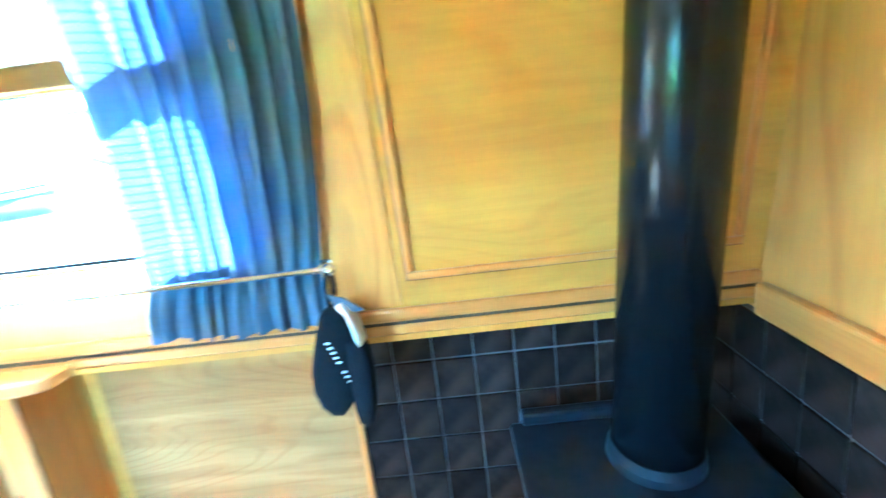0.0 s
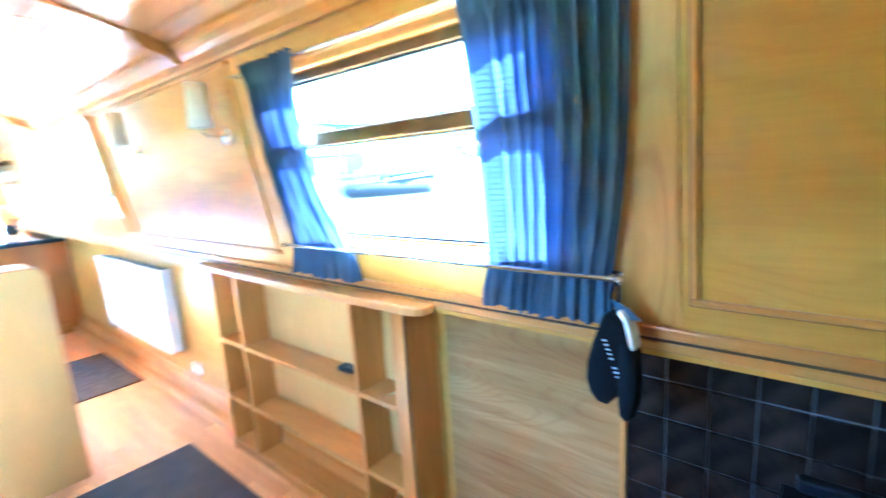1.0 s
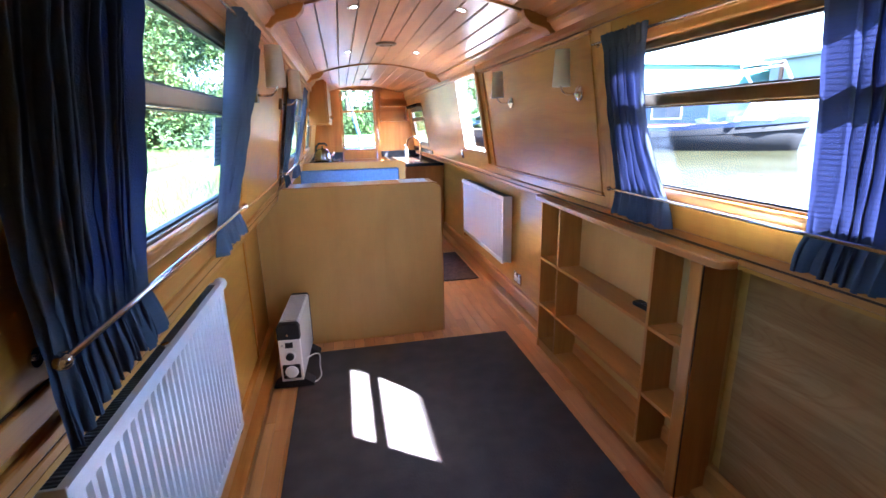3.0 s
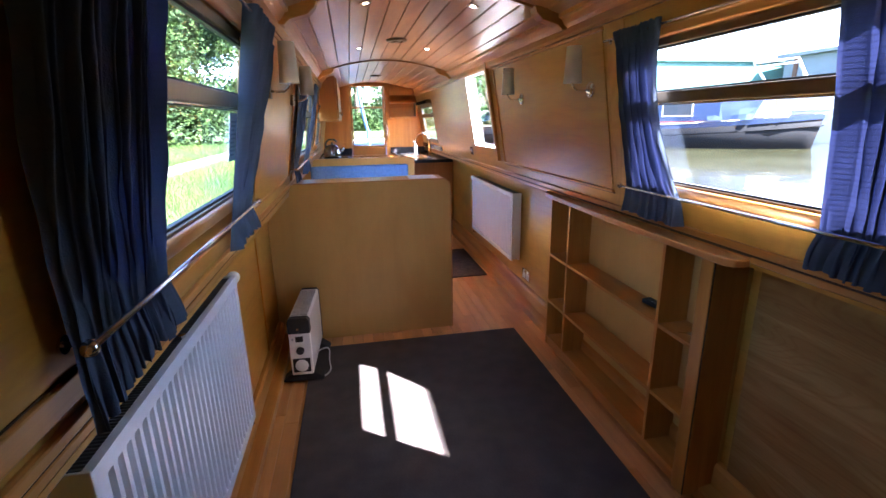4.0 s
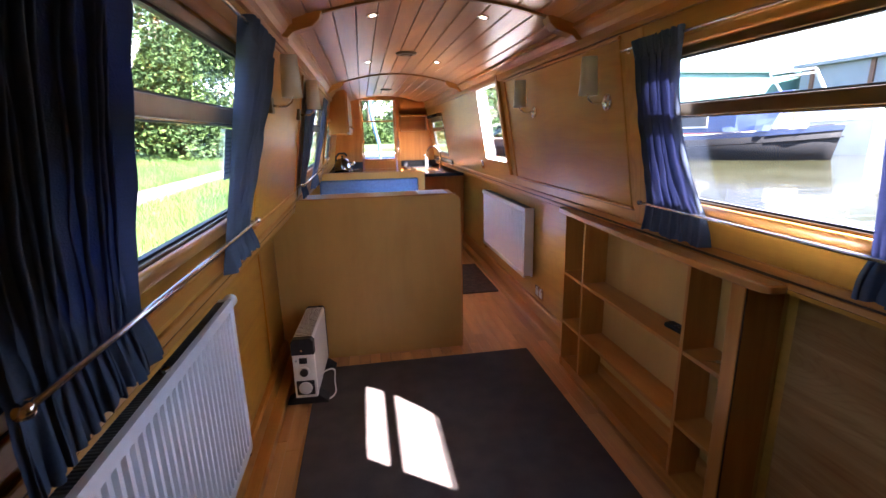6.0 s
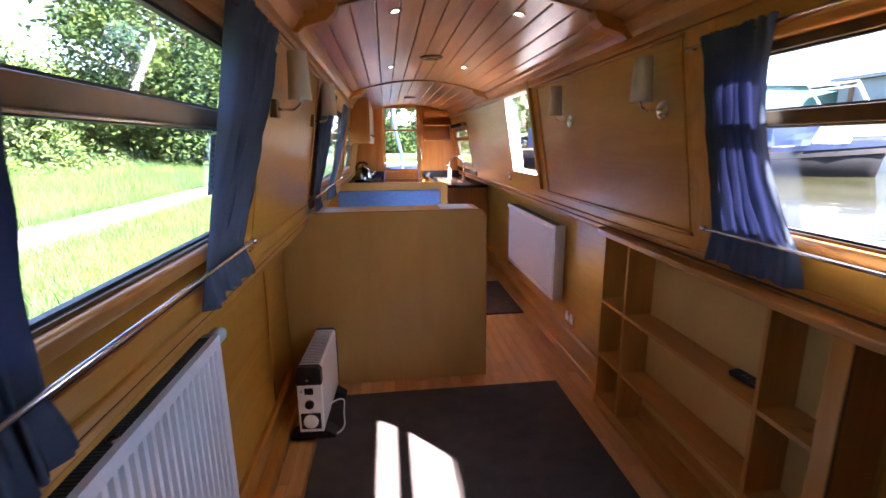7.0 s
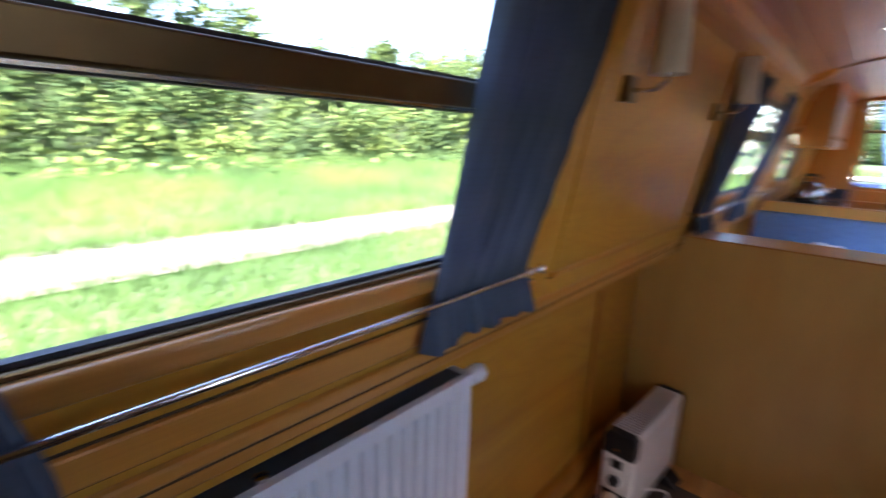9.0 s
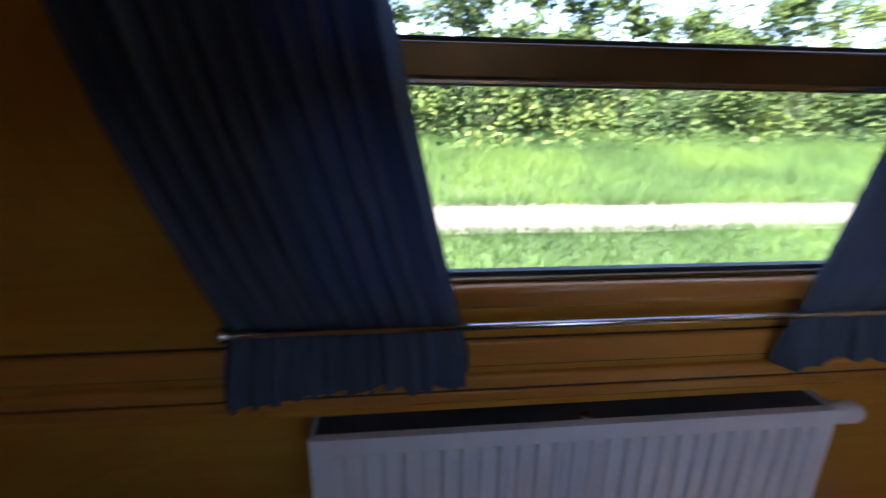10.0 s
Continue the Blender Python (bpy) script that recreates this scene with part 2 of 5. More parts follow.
def prism(poly, axis, a, b, bevel=0.0, bm=None):
    """A closed outline, extruded along x, y or z from a to b; the outline's pairs are the two other axes in order."""
    own = bmesh.new()

    def place(p, w):
        return {"x": (w, p[0], p[1]), "y": (p[0], w, p[1]), "z": (p[0], p[1], w)}[axis]
    lo = [own.verts.new(place(p, a)) for p in poly]
    hi = [own.verts.new(place(p, b)) for p in poly]
    own.faces.new(lo)
    own.faces.new(hi[::-1])
    n = len(poly)
    for i in range(n):
        own.faces.new((lo[i], lo[(i + 1) % n], hi[(i + 1) % n], hi[i]))
    if bevel:
        bmesh.ops.recalc_face_normals(own, faces=own.faces)
        bmesh.ops.bevel(own, geom=own.edges[:], offset=bevel, segments=2, affect="EDGES", profile=0.5)
    return merge(bm, own)


def tube(points, radius, bm=None, sides=12, radii=None, closed_ends=True):
    """A round bar along a line of points."""
    own = bmesh.new()
    pts = [Vector(p) for p in points]
    rings = []
    side = None
    for i, p in enumerate(pts):
        d = (pts[min(i + 1, len(pts) - 1)] - pts[max(i - 1, 0)]).normalized()
        if side is None:
            side = d.orthogonal().normalized()
        side = (side - d * side.dot(d)).normalized()
        up = d.cross(side)
        r = radii[i] if radii else radius
        rings.append([own.verts.new(p + side * math.cos(a) * r + up * math.sin(a) * r)
                      for a in [2 * math.pi * k / sides for k in range(sides)]])
    for r0, r1 in zip(rings, rings[1:]):
        for k in range(sides):
            own.faces.new((r0[k], r0[(k + 1) % sides], r1[(k + 1) % sides], r1[k]))
    if closed_ends:
        own.faces.new(rings[0])
        own.faces.new(rings[-1][::-1])
    return merge(bm, own)


def lathe(profile, centre, bm=None, sides=24, axis="z"):
    """Radius and height pairs turned round an axis through centre."""
    own = bmesh.new()
    c = Vector(centre)
    rings = []
    for r, h in profile:
        ring = []
        for k in range(sides):
            a = 2 * math.pi * k / sides
            u, v = math.cos(a) * max(r, 1e-4), math.sin(a) * max(r, 1e-4)
            off = {"z": (u, v, h), "x": (h, u, v), "y": (u, h, v)}[axis]
            ring.append(own.verts.new(c + Vector(off)))
        rings.append(ring)
    for r0, r1 in zip(rings, rings[1:]):
        for k in range(sides):
            own.faces.new((r0[k], r0[(k + 1) % sides], r1[(k + 1) % sides], r1[k]))
    own.faces.new(rings[0])
    own.faces.new(rings[-1][::-1])
    return merge(bm, own)


def wall_x(z):
    """The half width of the cabin at a height above the gunwale."""
    return 0.711 - 0.165 * (z - 1.17)


def lean_box(side, y0, y1, z0, z1, w0, w1, bm=None, bevel=0.0, segs=2):
    """A slab that follows the leaning cabin side; w: metres outwards from the lining's face (inwards: minus)."""
    own = bmesh.new()
    vs = [own.verts.new((side * (wall_x(z) + w), y, z)) for w in (w0, w1) for y in (y0, y1) for z in (z0, z1)]
    for q in ((0, 1, 3, 2), (4, 6, 7, 5), (0, 4, 5, 1), (2, 3, 7, 6), (0, 2, 6, 4), (1, 5, 7, 3)):
        own.faces.new([vs[i] for i in q])
    if bevel:
        bmesh.ops.recalc_face_normals(own, faces=own.faces)
        bmesh.ops.bevel(own, geom=own.edges[:], offset=bevel, segments=segs, affect="EDGES", profile=0.5)
    return merge(bm, own)


def holed_slab(us, vs, holes, place, w0, w1):
    """A slab of cells in u and v with rectangular holes; place(u, v, w) gives the point."""
    us = sorted({*us, *[h[0] for h in holes], *[h[1] for h in holes]})
    vs = sorted({*vs, *[h[2] for h in holes], *[h[3] for h in holes]})
    bm = bmesh.new()
    pts = {}

    def at(i, j, w):
        if (i, j, w) not in pts:
            pts[i, j, w] = bm.verts.new(place(us[i], vs[j], w))
        return pts[i, j, w]

    def solid(i, j):
        if not (0 <= i < len(us) - 1 and 0 <= j < len(vs) - 1):
            return False
        u, v = (us[i] + us[i + 1]) / 2, (vs[j] + vs[j + 1]) / 2
        return not any(a < u < b and c < v < d for a, b, c, d in holes)
    for i in range(len(us) - 1):
        for j in range(len(vs) - 1):
            if not solid(i, j):
                continue
            for w in (w0, w1):
                bm.faces.new((at(i, j, w), at(i + 1, j, w), at(i + 1, j + 1, w), at(i, j + 1, w)))
            for di, dj, a, b in ((-1, 0, (i, j), (i, j + 1)), (1, 0, (i + 1, j), (i + 1, j + 1)), (0, -1, (i, j), (i + 1, j)), (0, 1, (i, j + 1), (i + 1, j + 1))):
                if not solid(i + di, j + dj):
                    bm.faces.new((at(*a, w0), at(*b, w0), at(*b, w1), at(*a, w1)))
    return bm


def shared(name, me, material, parent, m):
    ob = new(name, me)
    ob.parent = parent
    ob.matrix_basis = m
    return ob


def piece_mesh(name, bm, material):
    me = bpy.data.meshes.new(name)
    bm.to_mesh(me)
    bm.free()
    me.materials.append(material)
    return me


# ---- the boat's shell ----
Y0, Y1 = 0.018, 7.20          # front and rear bulkhead
LOW_X, GUN_Z = 0.88, 0.948   # side below the gunwale, underside of the gunwale
WINDOWS = {                  # side, y0, y1, z0, z1
    "window_1": (1, 0.80, 1.76, 1.114, 1.600),
    "window_2": (-1, 0.80, 1.76, 1.136, 1.600),
    "window_3": (-1, 3.22, 4.40, 1.120, 1.600),
    "window_4": (1, 5.98, 6.86, 1.100, 1.545),
    "window_5": (-1, 4.95, 5.75, 1.110, 1.500),
    "window_6": (1, 3.555, 4.150, 1.142, 1.700),
}


def ceiling_z(x):
    return 1.895 - 0.319 * x * x


def side_wall(name, s):
    holes = [(a, b, c, d) for q, a, b, c, d in WINDOWS.values() if q == s]
    bm = holed_slab([Y0, Y1], [GUN_Z, 1.80], holes, lambda u, v, w: (s * (wall_x(v) + w), u, v), 0.0, 0.024)
    tagged(part(name, bm, ash_y), "honey-coloured varnished timber cabin lining that leans inwards", "wall", kind="structure")
    low = bmesh.new()
    box(*sorted((s * LOW_X, s * (LOW_X + 0.06))), Y0, Y1, 0.0, GUN_Z, bm=low)
    box(*sorted((s * (wall_x(GUN_Z) - 0.004), s * (LOW_X + 0.06))), Y0, Y1, GUN_Z - 0.012, GUN_Z - 0.001, bm=low)
    tagged(part(name + "_lower", low, ash_y), "smooth varnished timber panelling below the gunwale", "wall", kind="structure")


side_wall("wall_east", 1)
side_wall("wall_west", -1)

floor_base = part("floor", box(-0.94, 0.94, Y0 - 0.06, Y1 + 0.06, -0.05, -0.006), groove_dark)
tagged(floor_base, "warm brown timber strip floor with fine joints", "floor", kind="structure")

# front bulkhead, timber above and tile backing below
def bulkhead(x0, x1, ya, yb, bm=None):
    """A slice of bulkhead that follows the cabin's section between two widths."""
    def half(z):
        return 0.94 if z < GUN_Z else wall_x(z) + 0.022
    levels = [0.0, GUN_Z - 0.002, GUN_Z + 0.002, 1.79]
    lo = [(max(x0, -half(z)), z) for z in levels]
    hi = [(min(x1, half(z)), z) for z in levels]
    cap = [(x, ceiling_z(x) + 0.03) for x in np.linspace(min(x1, 0.58), max(x0, -0.58), 9)]
    return prism(hi + cap + lo[::-1], "y", ya, yb, bm=bm)


tagged(part("wall_south", bulkhead(-1, 1, Y0 - 0.06, Y0), ash_z), "plain varnished timber front bulkhead", "wall", kind="structure")
# rear bulkhead with the doorway
bm = bulkhead(-1, -0.325, Y1, Y1 + 0.05)
bulkhead(0.215, 1, Y1, Y1 + 0.05, bm)
box(-0.3249, 0.2149, Y1, Y1 + 0.05, 1.84, 1.92, bm=bm)
tagged(part("wall_north", bm, cherry_z), "varnished timber rear bulkhead with a glazed doorway", "wall", kind="structure")


def ceiling():
    """Tongue and groove boards along an arch, one mesh."""
    bm = bmesh.new()
    edges = np.linspace(-0.60, 0.60, 14)
    for a, b in zip(edges, edges[1:]):
        a2, b2 = a + 0.0013, b - 0.0013
        xs = [a2, a2 + 0.004, (a + b) / 2, b2 - 0.004, b2]
        lows = [ceiling_z(x) + (0.004 if k in (0, 4) else 0.0) for k, x in enumerate(xs)]
        poly = [(x, z) for x, z in zip(xs, lows)] + [(b2, ceiling_z(b2) + 0.02), (a2, ceiling_z(a2) + 0.02)]
        prism(poly, "y", Y0, Y1 + 0.02, bm=bm)
    tagged(part("ceiling", bm, ceiling_wood), "arched ceiling of varnished tongue and groove boards", "ceiling", kind="structure")
    bm = bmesh.new()
    xs = np.linspace(-0.62, 0.62, 15)
    poly = [(x, ceiling_z(x) + 0.010) for x in xs] + [(x, ceiling_z(x) + 0.05) for x in xs[::-1]]
    prism(poly, "y", Y0 - 0.06, Y1 + 0.06, bm=bm)
    tagged(part("roof", bm, groove_dark), "dark backing of the cabin roof in the board joints", "roof", kind="structure")


ceiling()

# cornice, gunwale rail, skirting on both sides
for s, way in ((1, "east"), (-1, "west")):
    poly = [(s * 0.632, 1.700), (s * 0.610, 1.700), (s * 0.604, 1.712), (s * 0.604, 1.738), (s * 0.590, 1.750), (s * 0.575, 1.772),
            (s * 0.562, 1.778), (s * 0.562, 1.800), (s * 0.66, 1.800)]
    tagged(part("trim_cornice_" + way, prism(poly, "y", Y0, Y1), oak_y), "moulded timber cornice along the ceiling's edge", "trim", kind="structure")
    bm = lean_box(s, Y0, Y1, 0.947, 0.968, -0.005, 0.02, bevel=0.004)
    lean_box(s, Y0, Y1, 0.974, 1.000, -0.010, 0.02, bm=bm, bevel=0.006)
    tagged(part("trim_gunwale_" + way, bm, oak_y), "timber gunwale capping with a dark joint line", "trim", kind="structure")
    bm = bmesh.new()
    for ya, yb in ((Y0, 1.226), (2.608, Y1)) if s > 0 else ((Y0, Y1),):
        lean_box(s, ya, yb, 0.9675, 0.9745, -0.0035, 0.02, bm=bm)
    if s > 0:
        lean_box(s, 1.2265, 2.6075, 0.962, 0.9745, -0.0045, 0.02, bm=bm)
    tagged(part("trim_shadow_line_" + way, bm, groove_dark), "dark joint line in the gunwale capping", "trim", kind="structure")
    poly = [(s * 0.879, 0.0), (s * 0.80, 0.0), (s * 0.80, 0.045), (s * 0.806, 0.052), (s * 0.85, 0.060), (s * 0.853, 0.135), (s * 0.862, 0.148), (s * 0.879, 0.150)]
    tagged(part("baseboard_" + way, prism(poly, "y", Y0, Y1), oak_y), "stepped varnished timber skirting", "baseboard", kind="structure")


def bead_panel(name, s, y0, y1, z0, z1, label, material=ash_y, near=True):
    """A framed panel on the cabin side: thin field with a raised moulding round it."""
    ob = part(name, lean_box(s, y0 + 0.010, y1 - 0.010, z0 + 0.010, z1 - 0.010, -0.004, 0.004), material)
    tagged(ob, label, "panel", kind="structure")
    w = 0.013
    for a, b, c, d in ((y0, y1, z0, z0 + w), (y0, y1, z1 - w, z1), (y1 - w, y1, z0 + w, z1 - w)) + (((y0, y0 + w, z0 + w, z1 - w),) if near else ()):
        part("moulding", lean_box(s, a, b, c, d, -0.013, 0.004, bevel=0.004), oak_y if d - c < 0.05 else oak_z, ob)
    for a, b, c, d in ((y0 - 0.004, y1 + 0.004, z0 - 0.004, z0), (y1, y1 + 0.004, z0, z1)) + (((y0 - 0.004, y0, z0, z1),) if near else ()):
        part("shadow_line", lean_box(s, a, b, c, d, -0.003, 0.004), joint_brown if near else groove_dark, ob)
    return ob


bead_panel("panel_stove", 1, 0.06, 0.605, 1.052, 1.69, "raised timber panel with a moulded edge above the tiles")
for ya, yb, ob in ((0.622, 0.762, "trim_stile_stove"), (1.797, 1.918, "trim_stile_lamps")):
    tagged(part(ob, lean_box(1, ya, yb, 1.004, 1.699, -0.0030, 0.004, bevel=0.001), ash_z), "upright varnished board beside the window", "trim", kind="structure")
bead_panel("panel_lamps_east", 1, 1.935, 3.365, 1.050, 1.695, "flush timber panel with a thin bead that carries wall lamps", near=False)
bead_panel("panel_lamps_west", -1, 1.935, 2.965, 1.050, 1.695, "flush timber panel with a thin bead that carries wall lamps", near=False)


# hull outside the lining
bm = bmesh.new()
for x in (-1.0, 0.96):
    box(x, x + 0.04, -2.0, 9.1, -0.55, 0.93, bm=bm)
box(-1.0, 1.0, -2.0, 9.1, -0.60, -0.551, bm=bm)
for y in (-2.0, 9.06):
    box(-0.9599, 0.9599, y, y + 0.04, -0.55, 0.93, bm=bm)
for x in (-0.9599, 0.815):
    box(x, x + 0.1449, -2.0, 7.3, 0.932, 0.945, bm=bm)
hull_paint = plain("own_hull_paint", (0.02, 0.03, 0.06), 0.4, size=3)
tagged(part("hull", bm, hull_paint), "dark painted steel hull of the boat itself", "hull", kind="structure")


# ---- windows ----
def window(name, s, y0, y1, z0, z1, bar=1.419, bronze_frame=True):
    ob = thing(name, "bronze aluminium hopper window with two clear panes in a timber surround", "window", kind="structure")
    f = 0.024
    fm = bronze if bronze_frame else oak_y
    for nm, a, b, c, d in (("window_frame", y0, y1, z0, z0 + f), ("window_frame", y0, y1, z1 - f, z1), ("window_frame", y0, y0 + f, z0 + f, z1 - f), ("window_frame", y1 - f, y1, z0 + f, z1 - f)):
        part(nm, lean_box(s, a, b, c, d, -0.003, 0.026, bevel=0.003), fm, ob)
    spans = [(z0 + f, z1 - f)]
    if bar:
        br = part("glazing_bar", lean_box(s, y0 + f, y1 - f, bar - 0.018, bar + 0.018, -0.006, 0.022, bevel=0.003), fm, ob)
        part("bead", lean_box(s, y0 + f, y1 - f, bar - 0.022, bar - 0.0185, 0.000, 0.016), steel, br)
        spans = [(z0 + f, bar - 0.018), (bar + 0.018, z1 - f)]
    for c, d in spans:
        g = part("pane", lean_box(s, y0 + f, y1 - f, c, d, 0.010, 0.014), glass, ob)
        g.visible_shadow = False
        for a2, b2, c2, d2 in ((y0 + f, y1 - f, c, c + 0.006), (y0 + f, y1 - f, d - 0.006, d), (y0 + f, y0 + f + 0.006, c + 0.006, d - 0.006), (y1 - f - 0.006, y1 - f, c + 0.006, d - 0.006)):
            part("seal", lean_box(s, a2, b2, c2, d2, 0.005, 0.019), rubber, ob)
    # timber surround, rounded, proud of the lining
    t = 0.035
    for nm, a, b, c, d in (("window_sill", y0 - t, y1 + t, z0 - 0.020, z0 + 0.0165), ("window_lining", y0 - t, y1 + t, z1 + 0.0005, z1 + 0.030), ("window_lining", y0 - t, y0 - 0.0005, z0 + 0.0170, z1), ("window_lining", y1 + 0.0005, y1 + t, z0 + 0.0170, z1)):
        if nm == "window_sill" and name != "window_4":
            mid, nose = (c + d) / 2, []
            for k in range(17):
                q = math.pi * (k / 16 - 0.5)
                zq = mid + 0.5 * (d - c) * math.copysign(abs(math.sin(q)) ** 0.8, q)
                nose.append((s * (wall_x(zq) - 0.0035 - 0.0150 * max(0.0, math.cos(q)) ** 0.62), zq))
            part(nm, prism(nose, "y", a, b), top_oak, ob, "rounded timber sill", smooth=True)
            continue
        if name == "window_4":
            part("inner_frame", lean_box(s, a + 0.012, b - 0.012, c, d, -0.006, -0.0005, bevel=0.002), bronze, ob)
            continue
        part(nm, lean_box(s, a, b, c, d, -0.026 if nm == "window_sill" else -0.020, -0.0035, bevel=0.0105 if nm == "window_sill" else 0.008 if b - a > 0.2 else 0.008, segs=4), oak_y if b - a > 0.2 else oak_z, ob)
    for z in (1.060, 1.012) if s < 0 else ():
        part("board_joint", lean_box(s, y0 - 0.76 if y0 < 1 else y0 - 0.10, y1 + 0.10, z, z + 0.0035, -0.0015, 0.004), groove_dark, ob)
    if s < 0:
        part("apron_board", lean_box(s, y0 - 0.10 if y0 > 1 else y0 - 0.755, y1 + 0.10, 1.0158, 1.0595, -0.008, 0.004, bevel=0.004), oak_y, ob)
    return ob


WINDOW_OBS = {}
for nm, (s, a, b, c, d) in WINDOWS.items():
    if nm != "window_6":
        WINDOW_OBS[nm] = window(nm, s, a, b, c, d, bar=(1.375 if nm == "window_5" else 1.419))
hatch = thing("window_6", "single clear pane in a deep side hatch, its lining whitened for sunlight", "window", kind="structure")
_h = WINDOWS["window_6"][1:]
# White puts the blown-out sunlight on the reveal into its colour.
reveal_white = plain("reveal_sunlit_white", (0.80, 0.79, 0.76), 0.5, vary=0.03)
for a, b, c, d in ((_h[0], _h[1], _h[2], _h[2] + 0.006), (_h[0], _h[1], _h[3] - 0.006, _h[3]), (_h[0], _h[0] + 0.006, _h[2] + 0.0065, _h[3] - 0.0065), (_h[1] - 0.006, _h[1], _h[2] + 0.0065, _h[3] - 0.0065)):
    part("reveal_board", lean_box(1, a, b, c, d, -0.004, 0.046), reveal_white, hatch, "reveal board whitened for blown-out sunlight")
_g = part("pane", lean_box(1, _h[0] + 0.0065, _h[1] - 0.0065, _h[2] + 0.0065, _h[3] - 0.0065, 0.038, 0.042), glass, hatch)
_g.visible_shadow = False
for a, b in ((3.475, 3.520),):
    part("hatch_post", lean_box(1, a, b, 1.06, 1.745, -0.022, 0.004, bevel=0.004), oak_z, hatch)


# ---- arched beams ----
def beam(y, label):
    ob = thing("ceiling_beam", label, "beam", "arched ceiling beams", at=(0, y, 1.75))
    xs = np.linspace(-0.575, 0.575, 25)
    poly = [(x, ceiling_z(x) - 0.011 - 1.75) for x in xs] + [(x, ceiling_z(x) + 0.001 - 1.75) for x in xs[::-1]]
    part("arch", prism(poly, "y", -0.013, 0.013, bevel=0.003), oak_arch_shaded, ob)
    for s in (1, -1):
        c = [(0.622, -0.012), (0.585, -0.022), (0.560, 0.000), (0.520, 0.012), (0.490, 0.020), (0.462, 0.046), (0.45, 0.075), (0.62, 0.075)]
        part("corbel", prism([(s * x, z) for x, z in c], "y", -0.034, 0.034, bevel=0.004), oak_x, ob, "carved corbel block")
    return ob


beam(2.245, "thin arched timber ceiling beam on carved corbels")
beam(4.66, "thin arched timber ceiling beam nearer the galley")


# ---- curtains ----
def curtain(s, tops, mids, rods, ends, folds, seed, label, rod_out=0.048, rod_z=1.100, head=0.026, tuck=0.024, drop=0.095, depth=0.042, sag=0.0, lead=0, broad=2.2):
    """A gathered curtain: y spans at the heading, half way, at the tie rod and at the hem."""
    rnd = random.Random(seed)
    ob = thing("curtain", label, "curtain", "blue pleated curtains")
    nu, nv = folds * 26, 76
    zt, zb, zh = 1.652, rod_z - drop, 1.598
    # the fold at the window side hangs broad and flat, the others are narrow and deep
    front = 0 if lead == 0 else folds - 1
    cuts = [0.0]
    for n in range(folds):
        cuts.append(cuts[-1] + (broad if n == front else rnd.uniform(0.65, 1.4)))
    cuts = [c / cuts[-1] for c in cuts]
    tall = [1.0 if n == front else rnd.uniform(0.60, 1.06) for n in range(folds)]
    room = max(0.004, rod_out - tuck - 0.010)

    def mix(a, b, k):
        k = min(1.0, max(0.0, k))
        k = k * k * (3 - 2 * k)
        return a + (b - a) * k
    bm = bmesh.new()
    grid = []
    for j in range(nv + 1):
        z = zt + (zb - zt) * j / nv
        k = (zt - z) / (zt - rod_z)
        if k <= 1:
            w0, w1, w2 = (1 - k) * (1 - 2 * k), 4 * k * (1 - k), k * (2 * k - 1)
            ya, yb = [w0 * t + w1 * m + w2 * r for t, m, r in zip(tops, mids, rods)]
        else:
            ya, yb = [mix(r, e, ((rod_z - z) / drop) ** 0.6) for r, e in zip(rods, ends)]
        below = max(0.0, (rod_z - z) / drop)
        if z > zh:
            amp, base = mix(0.009, 0.017, (z - zh) / (zt - zh)), head
        elif z > rod_z:
            k2 = (z - rod_z) / (zh - rod_z)
            base = tuck + (head - 0.004 - tuck) * k2 ** 3
            amp = tuck + room + (head + 0.5 * depth - tuck - room) * k2 - base
            amp *= mix(0.75, 1.0, (zh - z) / 0.10)
        else:
            amp = mix(room, 0.016, below * 1.2)
            base = tuck + 0.165 * (rod_z - z) * 0.8 + 0.010 * below
        row = []
        for i in range(nu + 1):
            u = i / nu
            n = max(m for m in range(folds) if cuts[m] <= u + 1e-9)
            q = n + (u - cuts[n]) / (cuts[n + 1] - cuts[n])
            drift = 0.09 * noise.noise((q * 0.7, z * 2.2, seed)) * (1 if z < zh else 0.4) * (0.0 if n == front else 1.0)
            phase = 2 * math.pi * (q + drift)
            ridge = (0.5 - 0.5 * math.cos(phase)) ** (0.34 if n == front else 0.65) * tall[n]
            fine = 0.5 - 0.5 * math.cos(2 * phase + 1.3 * tall[n] * 5)
            if z > zh:
                shape = 0.45 * ridge + 0.55 * fine
            else:
                shape = mix(ridge, 0.55 * ridge + 0.45 * fine, below + 0.75 * math.exp(-((z - rod_z) / 0.06) ** 2))
            side = min(1.0, min(u, 1 - u) / 0.03)
            crease = 0.006 * noise.noise((q * 1.3 + 7, z * 13 + q, seed + 3)) * (1 if z < zh else 0.3)
            out = base + amp * shape * (0.45 + 0.55 * side) + crease * mix(0.2, 1.0, abs(z - rod_z) / 0.06)
            edge = u if lead == 0 else 1 - u
            out = mix(0.024, out, edge / 0.05)
            along = max(0.0, edge - 0.03) / 0.97
            y = ya + (yb - ya) * (along if lead == 0 else 1 - along) + (0.007 * math.sin(phase) * (1 if z < zh else 0.3) + 0.005 * math.sin(2 * phase + q) * below) * side
            low = -0.004 * ridge - 0.011 * noise.noise((q * 0.55, seed, 1)) - sag * max(0.0, 1 - u / 0.4)
            up = 0.004 * math.sin(2 * phase) if j == 0 else 0.0
            row.append(bm.verts.new((s * (wall_x(z) - out), y, z + low * below + up)))
        grid.append(row)
    for r0, r1 in zip(grid, grid[1:]):
        for i in range(nu):
            bm.faces.new((r0[i], r0[i + 1], r1[i + 1], r1[i]))
    part("cloth", bm, curtain_blue, ob, smooth=True)
